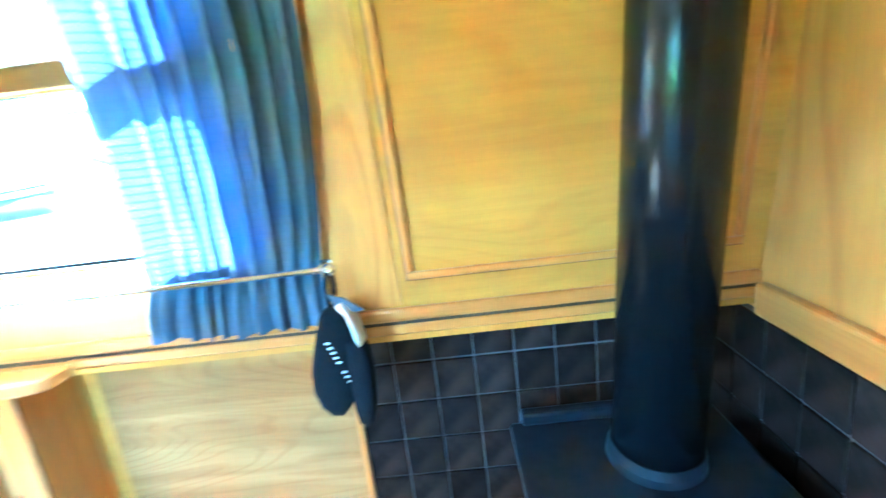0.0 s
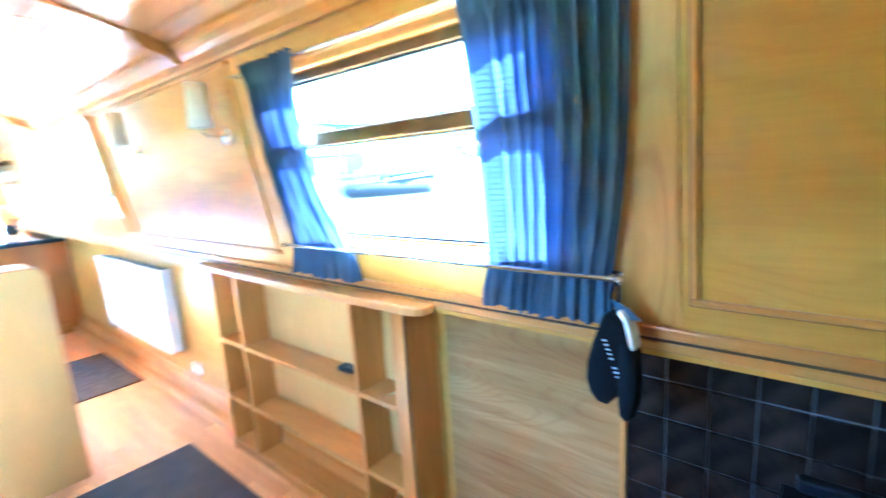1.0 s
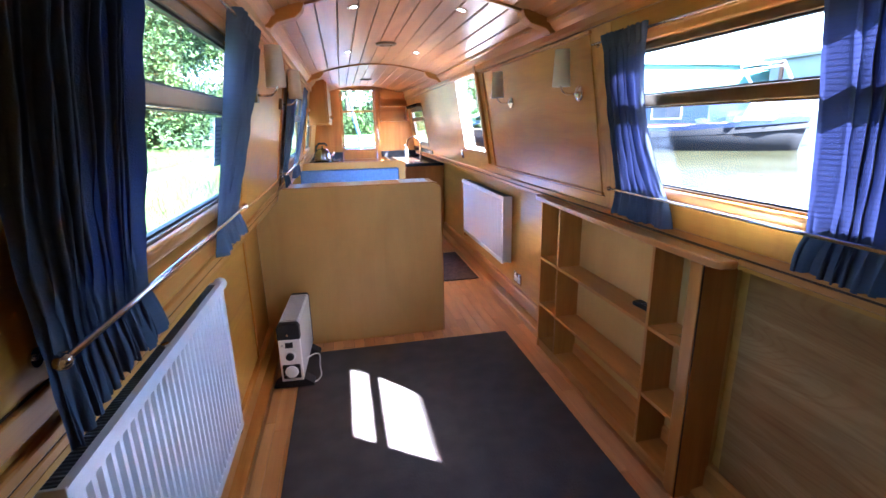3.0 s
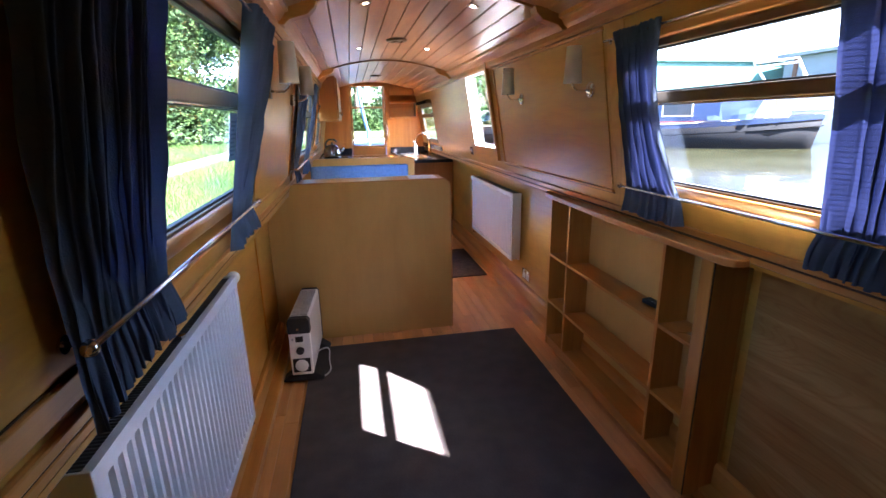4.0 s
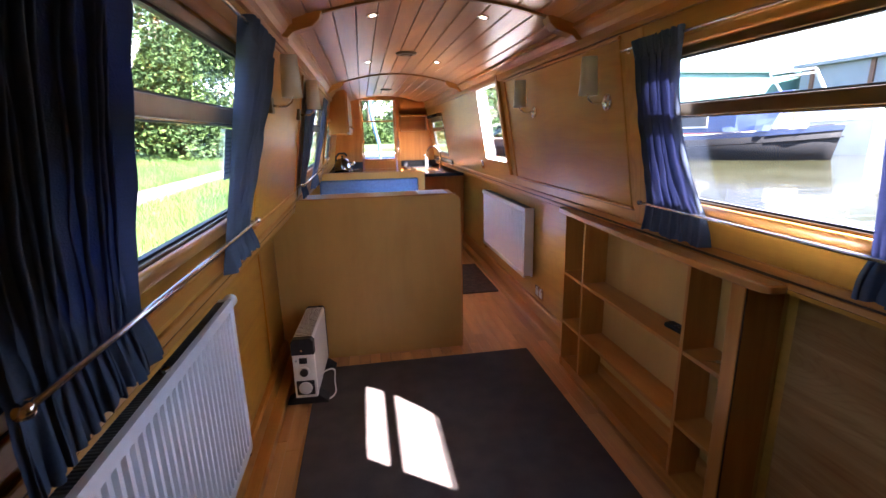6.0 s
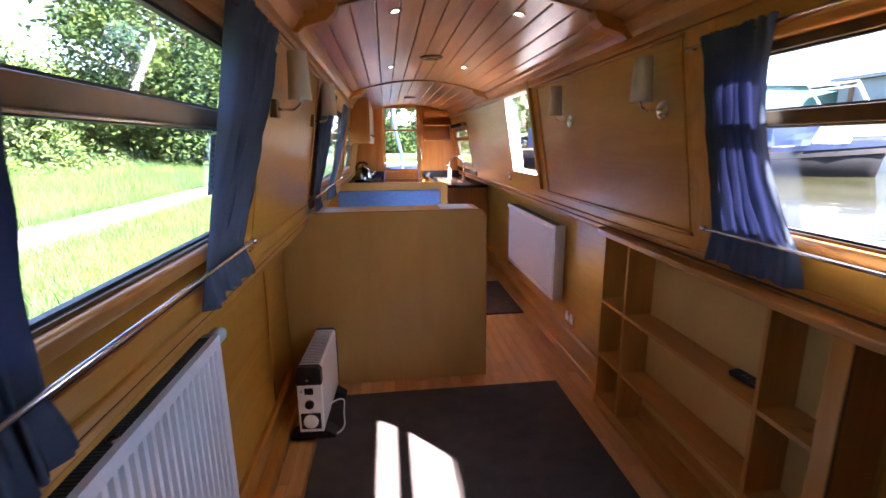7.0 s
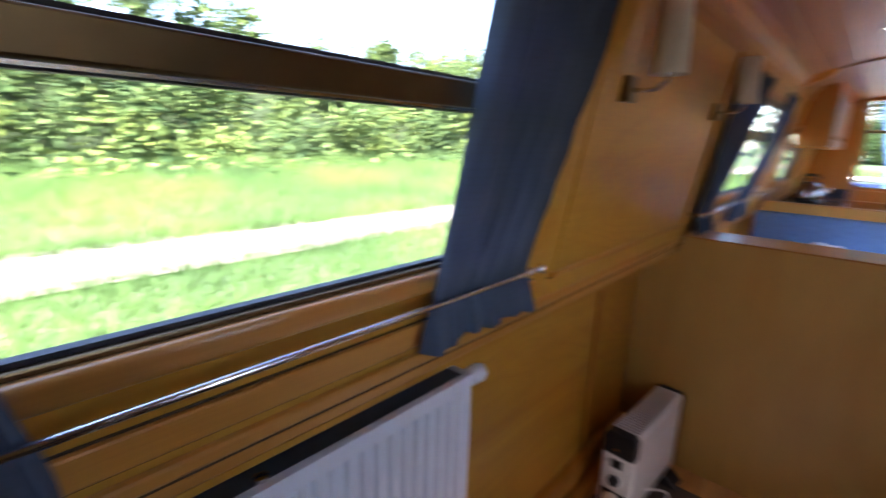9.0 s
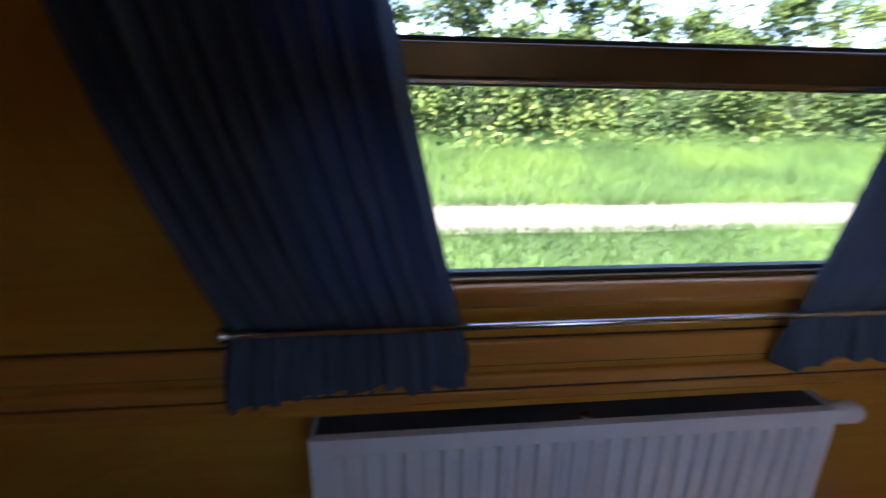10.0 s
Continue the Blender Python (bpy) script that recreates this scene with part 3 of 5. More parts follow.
    return ob


def rod(s, y0, y1, z, out, radius, label, finial=True):
    ob = thing("curtain_rod", label, "curtain rod", "curtain rods")
    x = s * (wall_x(z) - out)
    part("bar", tube([(x, y0, z), (x, y1, z)], radius), satin_rod, ob, smooth=True)
    for y in (y0 + 0.012, y1 - 0.012):
        part("bracket", tube([(x, y, z), (s * (wall_x(z) + 0.0), y, z)], 0.004, sides=10), chrome, ob, smooth=True)
        part("wall_plate", lathe([(0.012, 0), (0.012, 0.004)], (s * wall_x(z) - (0.004 if s > 0 else 0), y, z), axis="x", sides=16), chrome, ob)
    if finial:
        for y, k in ((y0, -1), (y1, 1)):
            part("finial", lathe([(0.0, -0.011), (0.006, -0.0095), (0.0095, -0.005), (0.011, 0.0), (0.0095, 0.005), (0.006, 0.0095), (0.0, 0.011)], (x, y + k * 0.008, z), axis="y", sides=14), chrome, ob, smooth=True)
    return ob


for s, off, near, rail in ((1, 0.048, 0.725, 0.024), (-1, 0.040, 0.735, 0.046)):
    side_word = "canal-side" if s > 0 else "towpath-side"
    rod(s, near, 1.806, 1.098 if s > 0 else 1.104, off, 0.0050, "thin chrome rod holding the curtain hems below the %s window" % side_word)
    rod(s, 0.70, 1.90, 1.636, rail, 0.005, "slim chrome rail the %s curtains hang from" % side_word, finial=False)
curtain(1, (0.684, 1.006), (0.694, 1.004), (0.736, 1.018), (0.736, 1.038), 9, 3, "blue pleated curtain glowing in the sun, drawn to the stove end", 0.048, 1.098, lead=1)
curtain(1, (1.555, 1.822), (1.590, 1.812), (1.497, 1.808), (1.478, 1.814), 6, 5, "blue pleated curtain tied back above the bookcase", 0.048, 1.098, depth=0.038)
curtain(-1, (0.640, 0.905), (0.652, 0.957), (0.728, 1.022), (0.716, 1.036), 12, 8, "dark blue pleated curtain above the near end of the radiator", 0.040, 1.104, 0.042, 0.022, 0.090, 0.050, 0.022, lead=1)
curtain(-1, (1.532, 1.842), (1.524, 1.818), (1.506, 1.780), (1.490, 1.808), 5, 11, "blue pleated curtain tied back above the far end of the radiator", 0.040, 1.104, 0.050, 0.024, 0.077, 0.054, 0.012, broad=1.9)
curtain(-1, (3.05, 3.58), (3.05, 3.46), (3.05, 3.24), (3.05, 3.26), 7, 17, "dark blue pleated curtain beside the dinette window", 0.046, 1.092, depth=0.034, lead=1)
curtain(-1, (4.16, 4.52), (4.06, 4.42), (3.72, 4.10), (3.68, 4.08), 6, 23, "blue pleated curtain at the galley end of the dinette window", 0.046, 1.092, depth=0.034)
rod(-1, 3.03, 4.45, 1.092, 0.046, 0.0055, "thin chrome rod holding the dinette curtains")

# hopper stay hanging at the top of the towpath-side window
stay = part("stay", tube([(-wall_x(1.585) + 0.004, 1.600, 1.585), (-wall_x(1.56) + 0.012, 1.604, 1.560), (-wall_x(1.53) + 0.014, 1.622, 1.530), (-wall_x(1.51) + 0.010, 1.640, 1.512)], 0.0035, sides=8), chrome, WINDOW_OBS["window_2"], "chrome hopper stay", smooth=True)
part("stay_knob", lathe([(0.0, -0.004), (0.012, -0.003), (0.013, 0.0), (0.012, 0.003), (0.0, 0.004)], (-wall_x(1.505) + 0.010, 1.643, 1.503), axis="x", sides=16), chrome, stay, smooth=True)


# ---- wall lamps ----
def wall_lamp(square):
    words = "wall lamp on a square bronze plate with a tapered cream shade" if square else "chrome wall lamp with a tapered cream fabric shade, unlit"
    ob = thing("wall_lamp", words, "wall lamp", "wall lamps")
    if square:
        part("back_plate", box(-0.022, 0.0, -0.026, 0.026, -0.028, 0.028, bevel=0.003), bronze, ob, "square bronze plate")
    else:
        part("back_plate", lathe([(0.030, 0.0), (0.034, -0.004), (0.034, -0.010), (0.026, -0.016), (0.010, -0.020)], (0, 0, 0), axis="x"), chrome, ob, smooth=True)
    arm = [(-0.016, 0, 0), (-0.040, 0, -0.004), (-0.070, 0, -0.002), (-0.088, 0, 0.012), (-0.094, 0, 0.034), (-0.094, 0, 0.06)]
    part("arm", tube(arm, 0.0048, sides=10), chrome, ob, smooth=True)
    bm = bmesh.new()
    rings = []
    for r, h in ((0.037, 0.026), (0.0345, 0.07), (0.032, 0.12), (0.0295, 0.170)):
        rings.append([bm.verts.new((-0.092 + r * math.cos(a), r * 1.05 * math.sin(a), h)) for a in [2 * math.pi * k / 32 for k in range(32)]])
    for r0, r1 in zip(rings, rings[1:]):
        for k in range(32):
            bm.faces.new((r0[k], r0[(k + 1) % 32], r1[(k + 1) % 32], r1[k]))
    sh = part("shade", bm, shade_cloth, ob, "tapered cream fabric shade", smooth=True)
    sh.modifiers.new("thick", "SOLIDIFY").thickness = 0.0016
    part("bulb_holder", lathe([(0.011, 0.05), (0.013, 0.055), (0.013, 0.09), (0.009, 0.10)], (-0.093, 0, 0), sides=14), white_plastic, ob, smooth=True)
    return ob


lamp = wall_lamp(False)
lamp.matrix_basis = pose(wall_x(1.472), 2.06, 1.472)
copy_thing(lamp, pose(wall_x(1.472), 2.885, 1.472))
lamp = wall_lamp(True)
lamp.matrix_basis = pose(-wall_x(1.472), 2.075, 1.476, 0, 0, 180)
copy_thing(lamp, pose(-wall_x(1.472), 2.87, 1.476, 0, 0, 180))


# ---- ceiling fittings ----
def spot_light():
    ob = thing("ceiling_spot", "small round chrome ceiling spotlight", "ceiling light", "ceiling spotlights")
    part("rim", lathe([(0.030, 0.002), (0.030, -0.003), (0.026, -0.006), (0.016, -0.005), (0.0145, 0.0)], (0, 0, 0)), chrome, ob, smooth=True)
    part("lens", lathe([(0.013, -0.002), (0.013, -0.004)], (0, 0, 0), sides=16), lamp_glow, ob)
    return ob


spot = spot_light()
slope = math.degrees(math.atan(2 * 0.319 * 0.25))
spot.matrix_basis = pose(-0.25, 2.48, ceiling_z(0.25), 0, -slope, 0)
for x, y in ((0.25, 2.48), (-0.25, 3.83), (0.25, 3.83), (-0.25, 1.15), (0.25, 1.15)):
    copy_thing(spot, pose(x, y, ceiling_z(0.25), 0, slope if x > 0 else -slope, 0))


def mushroom_vent():
    ob = thing("ceiling_vent", "round bronze ceiling ventilator with an open centre", "ceiling vent", "ceiling vents")
    part("ring", lathe([(0.072, 0.002), (0.072, -0.005), (0.064, -0.012), (0.046, -0.014), (0.040, -0.006), (0.040, 0.0)], (0, 0, 0), sides=32), bronze, ob, smooth=True)
    part("baffle", lathe([(0.030, -0.006), (0.030, -0.012), (0.022, -0.016), (0.0, -0.017)], (0, 0, 0), sides=24), bronze, ob, smooth=True)
    part("throat", lathe([(0.041, -0.0015), (0.041, -0.003)], (0, 0, 0), sides=24), groove_dark, ob)
    return ob


vent = mushroom_vent()
vent.matrix_basis = pose(0, 3.575, ceiling_z(0) - 0.001)
copy_thing(vent, pose(0, 6.15, ceiling_z(0) - 0.001))


# ---- partition and dinette ----
def rounded(x0, x1, z0, z1, r, left=True, right=True, n=6):
    pts = [(x0, z0), (x1, z0)]
    if right:
        pts += [(x1 - r + r * math.cos(a), z1 - r + r * math.sin(a)) for a in [math.pi / 2 * k / n for k in range(n + 1)]]
    else:
        pts += [(x1, z1)]
    if left:
        pts += [(x0 + r - r * math.sin(a), z1 - r + r * math.cos(a)) for a in [math.pi / 2 * k / n for k in range(n + 1)]]
    else:
        pts += [(x0, z1)]
    return pts


def seat_back(name, y0, y1, x1, top, label, front=-1):
    ob = thing(name, label, "bench", at=(0, 0, 0))
    r = 0.05
    outline = [(-0.876, 0.0), (x1, 0.0)] + [(x1 - r + r * math.cos(a), top - r + r * math.sin(a)) for a in [math.pi / 2 * k / 6 for k in range(7)]]
    outline += [(-wall_x(top) + 0.013, top), (-wall_x(0.975) + 0.012, 0.975), (-wall_x(0.95) + 0.008, 0.934), (-0.876, 0.934)]
    part("back_panel", prism(outline, "y", y0, y1), birch, ob, "pale birch-faced panel")
    edge = outline[1:9]
    bm = bmesh.new()
    inner = [(x1 + 0.001, 0.0)] + [(x1 - r + (r + 0.001) * math.cos(a), top - r + (r + 0.001) * math.sin(a)) for a in [math.pi / 2 * k / 6 for k in range(7)]] + [(-wall_x(top) + 0.03, top + 0.001)]
    outer = [(x1 + 0.007, 0.0)] + [(x1 - r + (r + 0.007) * math.cos(a), top - r + (r + 0.007) * math.sin(a)) for a in [math.pi / 2 * k / 6 for k in range(7)]] + [(-wall_x(top) + 0.03, top + 0.007)]
    prism(inner + outer[::-1], "y", y0 - 0.003, y1 + 0.003, bm=bm)
    part("edge_strip", bm, oak_x, ob)
    return ob


near_back = seat_back("dinette_bench", 3.0, 3.022, 0.240, 1.003, "birch-faced dinette bench back dividing saloon from dinette")
part("seat_base", box(-0.876, 0.215, 3.023, 3.50, 0.0, 0.40), birch, near_back)
part("seat_cushion", box(-0.870, 0.21, 3.06, 3.52, 0.402, 0.50, bevel=0.02), seat_blue, near_back, "blue upholstered cushion")
part("back_cushion", box(-0.72, 0.20, 3.09, 3.17, 0.50, 0.95, bevel=0.02), seat_blue, near_back, "blue upholstered cushion")
part("shelf", box(-0.715, 0.205, 3.0225, 3.235, 0.984, 1.007, bevel=0.004), oak_x, near_back)
far_back = seat_back("dinette_bench", 4.86, 4.885, 0.262, 1.005, "birch-faced dinette bench with blue upholstery facing the saloon")
part("seat_base", box(-0.876, 0.235, 4.40, 4.859, 0.0, 0.40), birch, far_back)
part("seat_cushion", box(-0.870, 0.23, 4.38, 4.80, 0.402, 0.50, bevel=0.02), seat_blue, far_back, "blue upholstered cushion")
part("back_cushion", box(-0.755, 0.195, 4.80, 4.858, 0.50, 0.945, bevel=0.018), seat_blue, far_back, "blue upholstered cushion")
table = thing("dinette_table", "varnished timber table between the two dinette benches", "table")
part("tabletop", box(-0.70, 0.16, 3.62, 4.28, 0.72, 0.745, bevel=0.006), oak_x, table)
part("pedestal", lathe([(0.11, 0.0), (0.11, 0.012), (0.035, 0.02), (0.03, 0.03), (0.03, 0.70), (0.10, 0.72)], (-0.27, 3.95, 0.0)), steel, table, smooth=True)


# ---- floor coverings ----
carpet = part("carpet", box(-0.672, 0.632, 0.10, 2.853, 0.004, 0.014, bevel=0.003), carpet_grey)
tagged(carpet, "charcoal grey short-pile carpet covering the saloon floor", "carpet")
doormat = part("doormat", box(0.30, 0.775, 3.965, 4.86, 0.001, 0.012, bevel=0.003), mat_brown)
tagged(doormat, "brown ribbed mat in the gangway beside the dinette", "mat")


# ---- radiators ----
def radiator(name, s, y0, y1, z0, z1, front, back, ribs, label, valve_far, dip=0.008):
    ob = thing(name, label, "radiator", "white panel radiators")
    ft = front
    bm = bmesh.new()
    # pressed front: flutes between flat margins
    margin, top = 0.028, 0.038
    n = ribs
    pitch = (y1 - y0 - 2 * margin) / n
    ys, dips = [y0], [0.0]
    for i in range(n):
        c = y0 + margin + (i + 0.5) * pitch
        for u, d in ((-0.33, 0.0), (-0.18, dip), (0.18, dip), (0.33, 0.0)):
            ys.append(c + u * pitch)
            dips.append(d)
    ys.append(y1)
    dips.append(0.0)
    zs = [z0, z0 + top * 0.8, z0 + top, z1 - top, z1 - top * 0.8, z1]
    ks = [0, 0, 1, 1, 0, 0]
    grid = [[bm.verts.new((s * (ft + d * k), y, z)) for y, d in zip(ys, dips)] for z, k in zip(zs, ks)]
    for r0, r1 in zip(grid, grid[1:]):
        for i in range(len(ys) - 1):
            bm.faces.new((r0[i], r0[i + 1], r1[i + 1], r1[i]))
    for row in (grid[0], grid[-1]):
        rear = [bm.verts.new((s * (ft + 0.016), v.co.y, v.co.z)) for v in row]
        for i in range(len(ys) - 1):
            bm.faces.new((row[i], row[i + 1], rear[i + 1], rear[i]))
    part("front_panel", bm, white_enamel, ob, "fluted white enamel front")
    for y in (y0, y1 - 0.004):
        part("end_cap", box(*sorted((s * (ft + 0.001), s * back)), y - 0.001, y + 0.005, z0 + 0.01, z1 + 0.002, bevel=0.0015), white_enamel, ob)
    part("rear_panel", box(*sorted((s * (back - 0.012), s * back)), y0 + 0.006, y1 - 0.006, z0, z1 - 0.004), white_enamel, ob)
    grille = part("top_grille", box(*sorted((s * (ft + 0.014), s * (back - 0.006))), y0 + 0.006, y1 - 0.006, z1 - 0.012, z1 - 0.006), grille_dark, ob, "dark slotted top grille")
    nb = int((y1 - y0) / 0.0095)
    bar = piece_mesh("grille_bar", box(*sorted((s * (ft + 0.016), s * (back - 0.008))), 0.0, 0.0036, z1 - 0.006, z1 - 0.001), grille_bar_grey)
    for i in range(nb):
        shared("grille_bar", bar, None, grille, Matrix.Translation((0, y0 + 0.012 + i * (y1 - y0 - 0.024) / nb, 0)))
    part("bleed_plug", lathe([(0.010, 0.0), (0.010, 0.008), (0.005, 0.010)], (s * (ft + 0.022), (y0 + y1) / 2, z1 - 0.002), sides=10), chrome, ob)
    yv = y1 if valve_far else y0
    k = 1 if valve_far else -1
    xm = s * (ft + 0.018)
    part("top_valve", lathe([(0.010, 0.0), (0.012, k * 0.006), (0.020, k * 0.010), (0.021, k * 0.045), (0.017, k * 0.056), (0.006, k * 0.060)], (xm, yv, z1 - 0.018), axis="y", sides=18), white_plastic, ob, "white thermostatic valve head", smooth=True)
    lower = part("lower_valve", lathe([(0.008, 0.0), (0.010, k * 0.008), (0.013, k * 0.012), (0.013, k * 0.032), (0.008, k * 0.038)], (xm, yv - k * 0.012, z0 + 0.028), axis="y", sides=14), chrome, ob, smooth=True)
    part("pipe", tube([(xm, yv + k * 0.010, z0 + 0.03), (xm, yv + k * 0.010, z0 - 0.035), (xm + s * 0.012, yv + k * 0.010, z0 - 0.047), (s * 0.876, yv + k * 0.010, z0 - 0.047)], 0.0075, sides=10), chrome, lower, smooth=True)
    return ob


radiator("radiator", -1, 0.800, 1.700, 0.345, 0.878, 0.760, 0.848, 27, "white fluted panel radiator below the towpath-side window", True)
radiator("radiator", 1, 3.400, 4.575, 0.304, 0.824, 0.795, 0.868, 30, "white fluted panel radiator beside the gangway", True, 0.012)


# ---- bookcase ----
def bookcase():
    ob = thing("bookcase", "open pale oak bookcase with nine compartments, nearly empty", "bookcase")
    f, b, t = 0.736, 0.862, 0.018
    y0, y1, z0 = 1.342, 2.585, 0.030
    top = [(0.7405, 1.225), (0.716, 1.225), (0.694, 1.231), (0.680, 1.247), (0.675, 1.275), (0.672, 1.40), (0.672, 1.90), (0.688, 2.45), (0.698, 2.580), (0.710, 2.603), (0.7405, 2.610)]
    part("top", prism(top, "z", 0.936, 0.961, bevel=0.005), top_oak, ob, "rounded oak top board")
    part("back_board", box(b, 0.876, y0, y1, z0, 0.9355), birch, ob, "pale back board")
    part("plinth", box(f + 0.006, b, y0 + t, y1 - t, z0, 0.068), oak_y, ob)
    part("side_panel", box(f, b, y0, y0 + t, z0, 0.9355, bevel=0.0015), oak_z, ob)
    part("side_panel", box(f, b, y1 - t, y1, z0, 0.9355, bevel=0.0015), oak_z, ob)
    part("stile", box(f - 0.006, f + 0.014, y0 + 0.004, y0 + 0.058, z0, 0.9355, bevel=0.003), oak_z, ob)
    part("edge_line", box(f - 0.003, f + 0.004, y0 + 0.0005, y0 + 0.004, z0, 0.9355), groove_dark, ob)
    part("bottom", box(f + 0.004, b, y0 + t, y1 - t, 0.068, 0.084), oak_y, ob)
    for y in (1.582, 2.345):
        part("divider", box(f, b, y, y + 0.016, 0.084, 0.9355, bevel=0.0015), oak_z, ob)
    for z in (0.318, 0.603):
        for a, c in ((y0 + t, 1.582), (1.598, 2.345), (2.361, y1 - t)):
            part("shelf", box(f + 0.002, b, a, c, z - 0.016, z, bevel=0.001), oak_y, ob)
    return ob


bookcase()
remote = thing("remote_control", "black plastic remote control lying on a shelf", "remote control")
bm = box(-0.022, 0.022, -0.085, 0.085, 0.0, 0.020, bevel=0.007, segs=3)
part("body", bm, black_plastic, remote)
bm = bmesh.new()
for i in range(6):
    for j in range(3):
        lathe([(0.0038, 0.0195), (0.0035, 0.0215)], (-0.012 + j * 0.012, -0.055 + i * 0.018, 0), bm=bm, sides=8)
part("buttons", bm, grille_bar_grey, remote)
remote.matrix_basis = pose(0.832, 1.700, 0.6035, 0, 0, 6)
keys = thing("key_bunch", "bunch of small steel keys on a ring", "keys")
part("ring", tube([(0.016 * math.cos(a), 0.016 * math.sin(a), 0.002) for a in [2 * math.pi * k / 18 for k in range(19)]], 0.0013, sides=6), steel, keys, smooth=True)
for a in (20, 150, 265):
    bm = lathe([(0.012, 0.0), (0.012, 0.0022)], (0.026, 0, 0.001), sides=14)
    box(0.037, 0.066, -0.0035, 0.0035, 0.001, 0.0032, bm=bm)
    bmesh.ops.rotate(bm, verts=bm.verts[:], cent=(0, 0, 0), matrix=Matrix.Rotation(radians(a), 3, "Z"))
    part("key", bm, steel, keys)
keys.matrix_basis = pose(0.815, 1.460, 0.604)

# bare plywood beside the bookcase
tagged(part("plywood_panel", box(0.866, 0.8795, 0.775, 1.300, 0.151, 0.934), rough_ply), "unvarnished plywood sheet with strong figure closing the hull side", "panel", kind="structure")
tagged(part("trim_tile_edge", box(0.856, 0.8795, 0.760, 0.774, 0.151, 0.934, bevel=0.002), oak_z), "upright timber edging between plywood and tiles", "trim", kind="structure")

tagged(part("trim_panel_joint", box(-0.8795, -0.872, 2.600, 2.640, 0.151, 0.934, bevel=0.002), oak_z), "upright timber batten over a joint in the lower panelling", "trim", kind="structure")

# double socket and switch
socket = thing("double_socket", "brushed steel double power socket on the panelling", "power socket")
part("plate", box(0.872, 0.8795, 3.205, 3.351, 0.178, 0.264, bevel=0.003), steel, socket)
for y in (3.243, 3.313):
    part("insert", box(0.8705, 0.8725, y - 0.024, y + 0.024, 0.192, 0.236), white_plastic, socket)
    part("rocker", box(0.869, 0.8725, y - 0.008, y + 0.008, 0.242, 0.256), white_plastic, socket)
switch = thing("light_switch", "small steel light switch plate beside the side hatch", "light switch")
part("plate", lean_box(1, 4.245, 4.315, 1.055, 1.125, -0.012, -0.004, bevel=0.002), steel, switch)
part("rocker", lean_box(1, 4.270, 4.290, 1.078, 1.104, -0.015, -0.011), white_plastic, switch)


# ---- convector heater ----
def heater():
    ob = thing("convector_heater", "white portable convector heater with black ends standing on the carpet", "heater")
    # local: x across, y from the control end to the back, z up
    prof = [(-0.054, 0.045), (0.054, 0.045), (0.054, 0.352), (0.046, 0.365), (-0.046, 0.365), (-0.054, 0.352)]
    part("casing", prism(prof, "y", 0.020, 0.440, bevel=0.002), white_enamel, ob)
    part("control_end", prism([(-0.055, 0.045), (0.055, 0.045), (0.055, 0.285), (-0.055, 0.285)], "y", -0.012, 0.021, bevel=0.004), white_plastic, ob)
    cap = [(-0.057, 0.283), (0.057, 0.283), (0.057, 0.352), (0.044, 0.369), (-0.044, 0.369), (-0.057, 0.352)]
    part("end_cap", prism(cap, "y", -0.014, 0.030, bevel=0.004), black_plastic, ob, "black plastic end cap")
    part("end_cap", prism([(-0.056, 0.045), (0.056, 0.045), (0.056, 0.352), (0.044, 0.369), (-0.044, 0.369), (-0.056, 0.352)], "y", 0.440, 0.462, bevel=0.004), black_plastic, ob, "black plastic end cap")
    gr = part("top_grille", box(-0.042, 0.042, 0.045, 0.425, 0.3635, 0.3665), black_plastic, ob, "dark slotted top grille")
    slat = piece_mesh("grille_slat", box(-0.044, 0.044, 0.0, 0.0088, 0.3655, 0.3680), slat_grey)
    for i in range(22):
        shared("grille_slat", slat, None, gr, Matrix.Translation((0, 0.048 + i * 0.0172, 0)))
    part("indicator", lathe([(0.007, -0.014), (0.006, -0.018)], (-0.005, 0, 0.310), axis="y", sides=14), steel, ob)
    sw = part("switch_surround", box(-0.020, 0.018, -0.016, -0.011, 0.238, 0.268), black_plastic, ob)
    part("rocker", box(-0.012, 0.010, -0.020, -0.0155, 0.243, 0.263), black_plastic, sw)
    part("indicator_lens", lathe([(0.006, -0.012), (0.005, -0.016)], (-0.036, 0, 0.253), axis="y", sides=12), grey_plastic, ob)
    dial = part("dial_ring", lathe([(0.028, -0.012), (0.028, -0.017), (0.022, -0.018)], (0, 0, 0.192), axis="y", sides=24), white_plastic, ob, smooth=True)
    part("thermostat_knob", lathe([(0.020, -0.016), (0.020, -0.030), (0.015, -0.033)], (0, 0, 0.192), axis="y", sides=20), black_plastic, dial, smooth=True)
    fan = part("timer_well", box(-0.045, 0.045, -0.015, -0.010, 0.062, 0.142, bevel=0.004), black_plastic, ob)
    part("timer_dial", lathe([(0.034, -0.013), (0.034, -0.020), (0.030, -0.024), (0.012, -0.026)], (0, 0, 0.102), axis="y", sides=24), white_plastic, fan, smooth=True)
    for y in (0.045, 0.385):
        ft = part("foot", prism([(-0.105, 0.0), (0.105, 0.0), (0.105, 0.012), (0.060, 0.046), (-0.060, 0.046), (-0.105, 0.012)], "y", y - 0.045, y + 0.030, bevel=0.003), black_plastic, ob, "black plastic foot")
    return ob


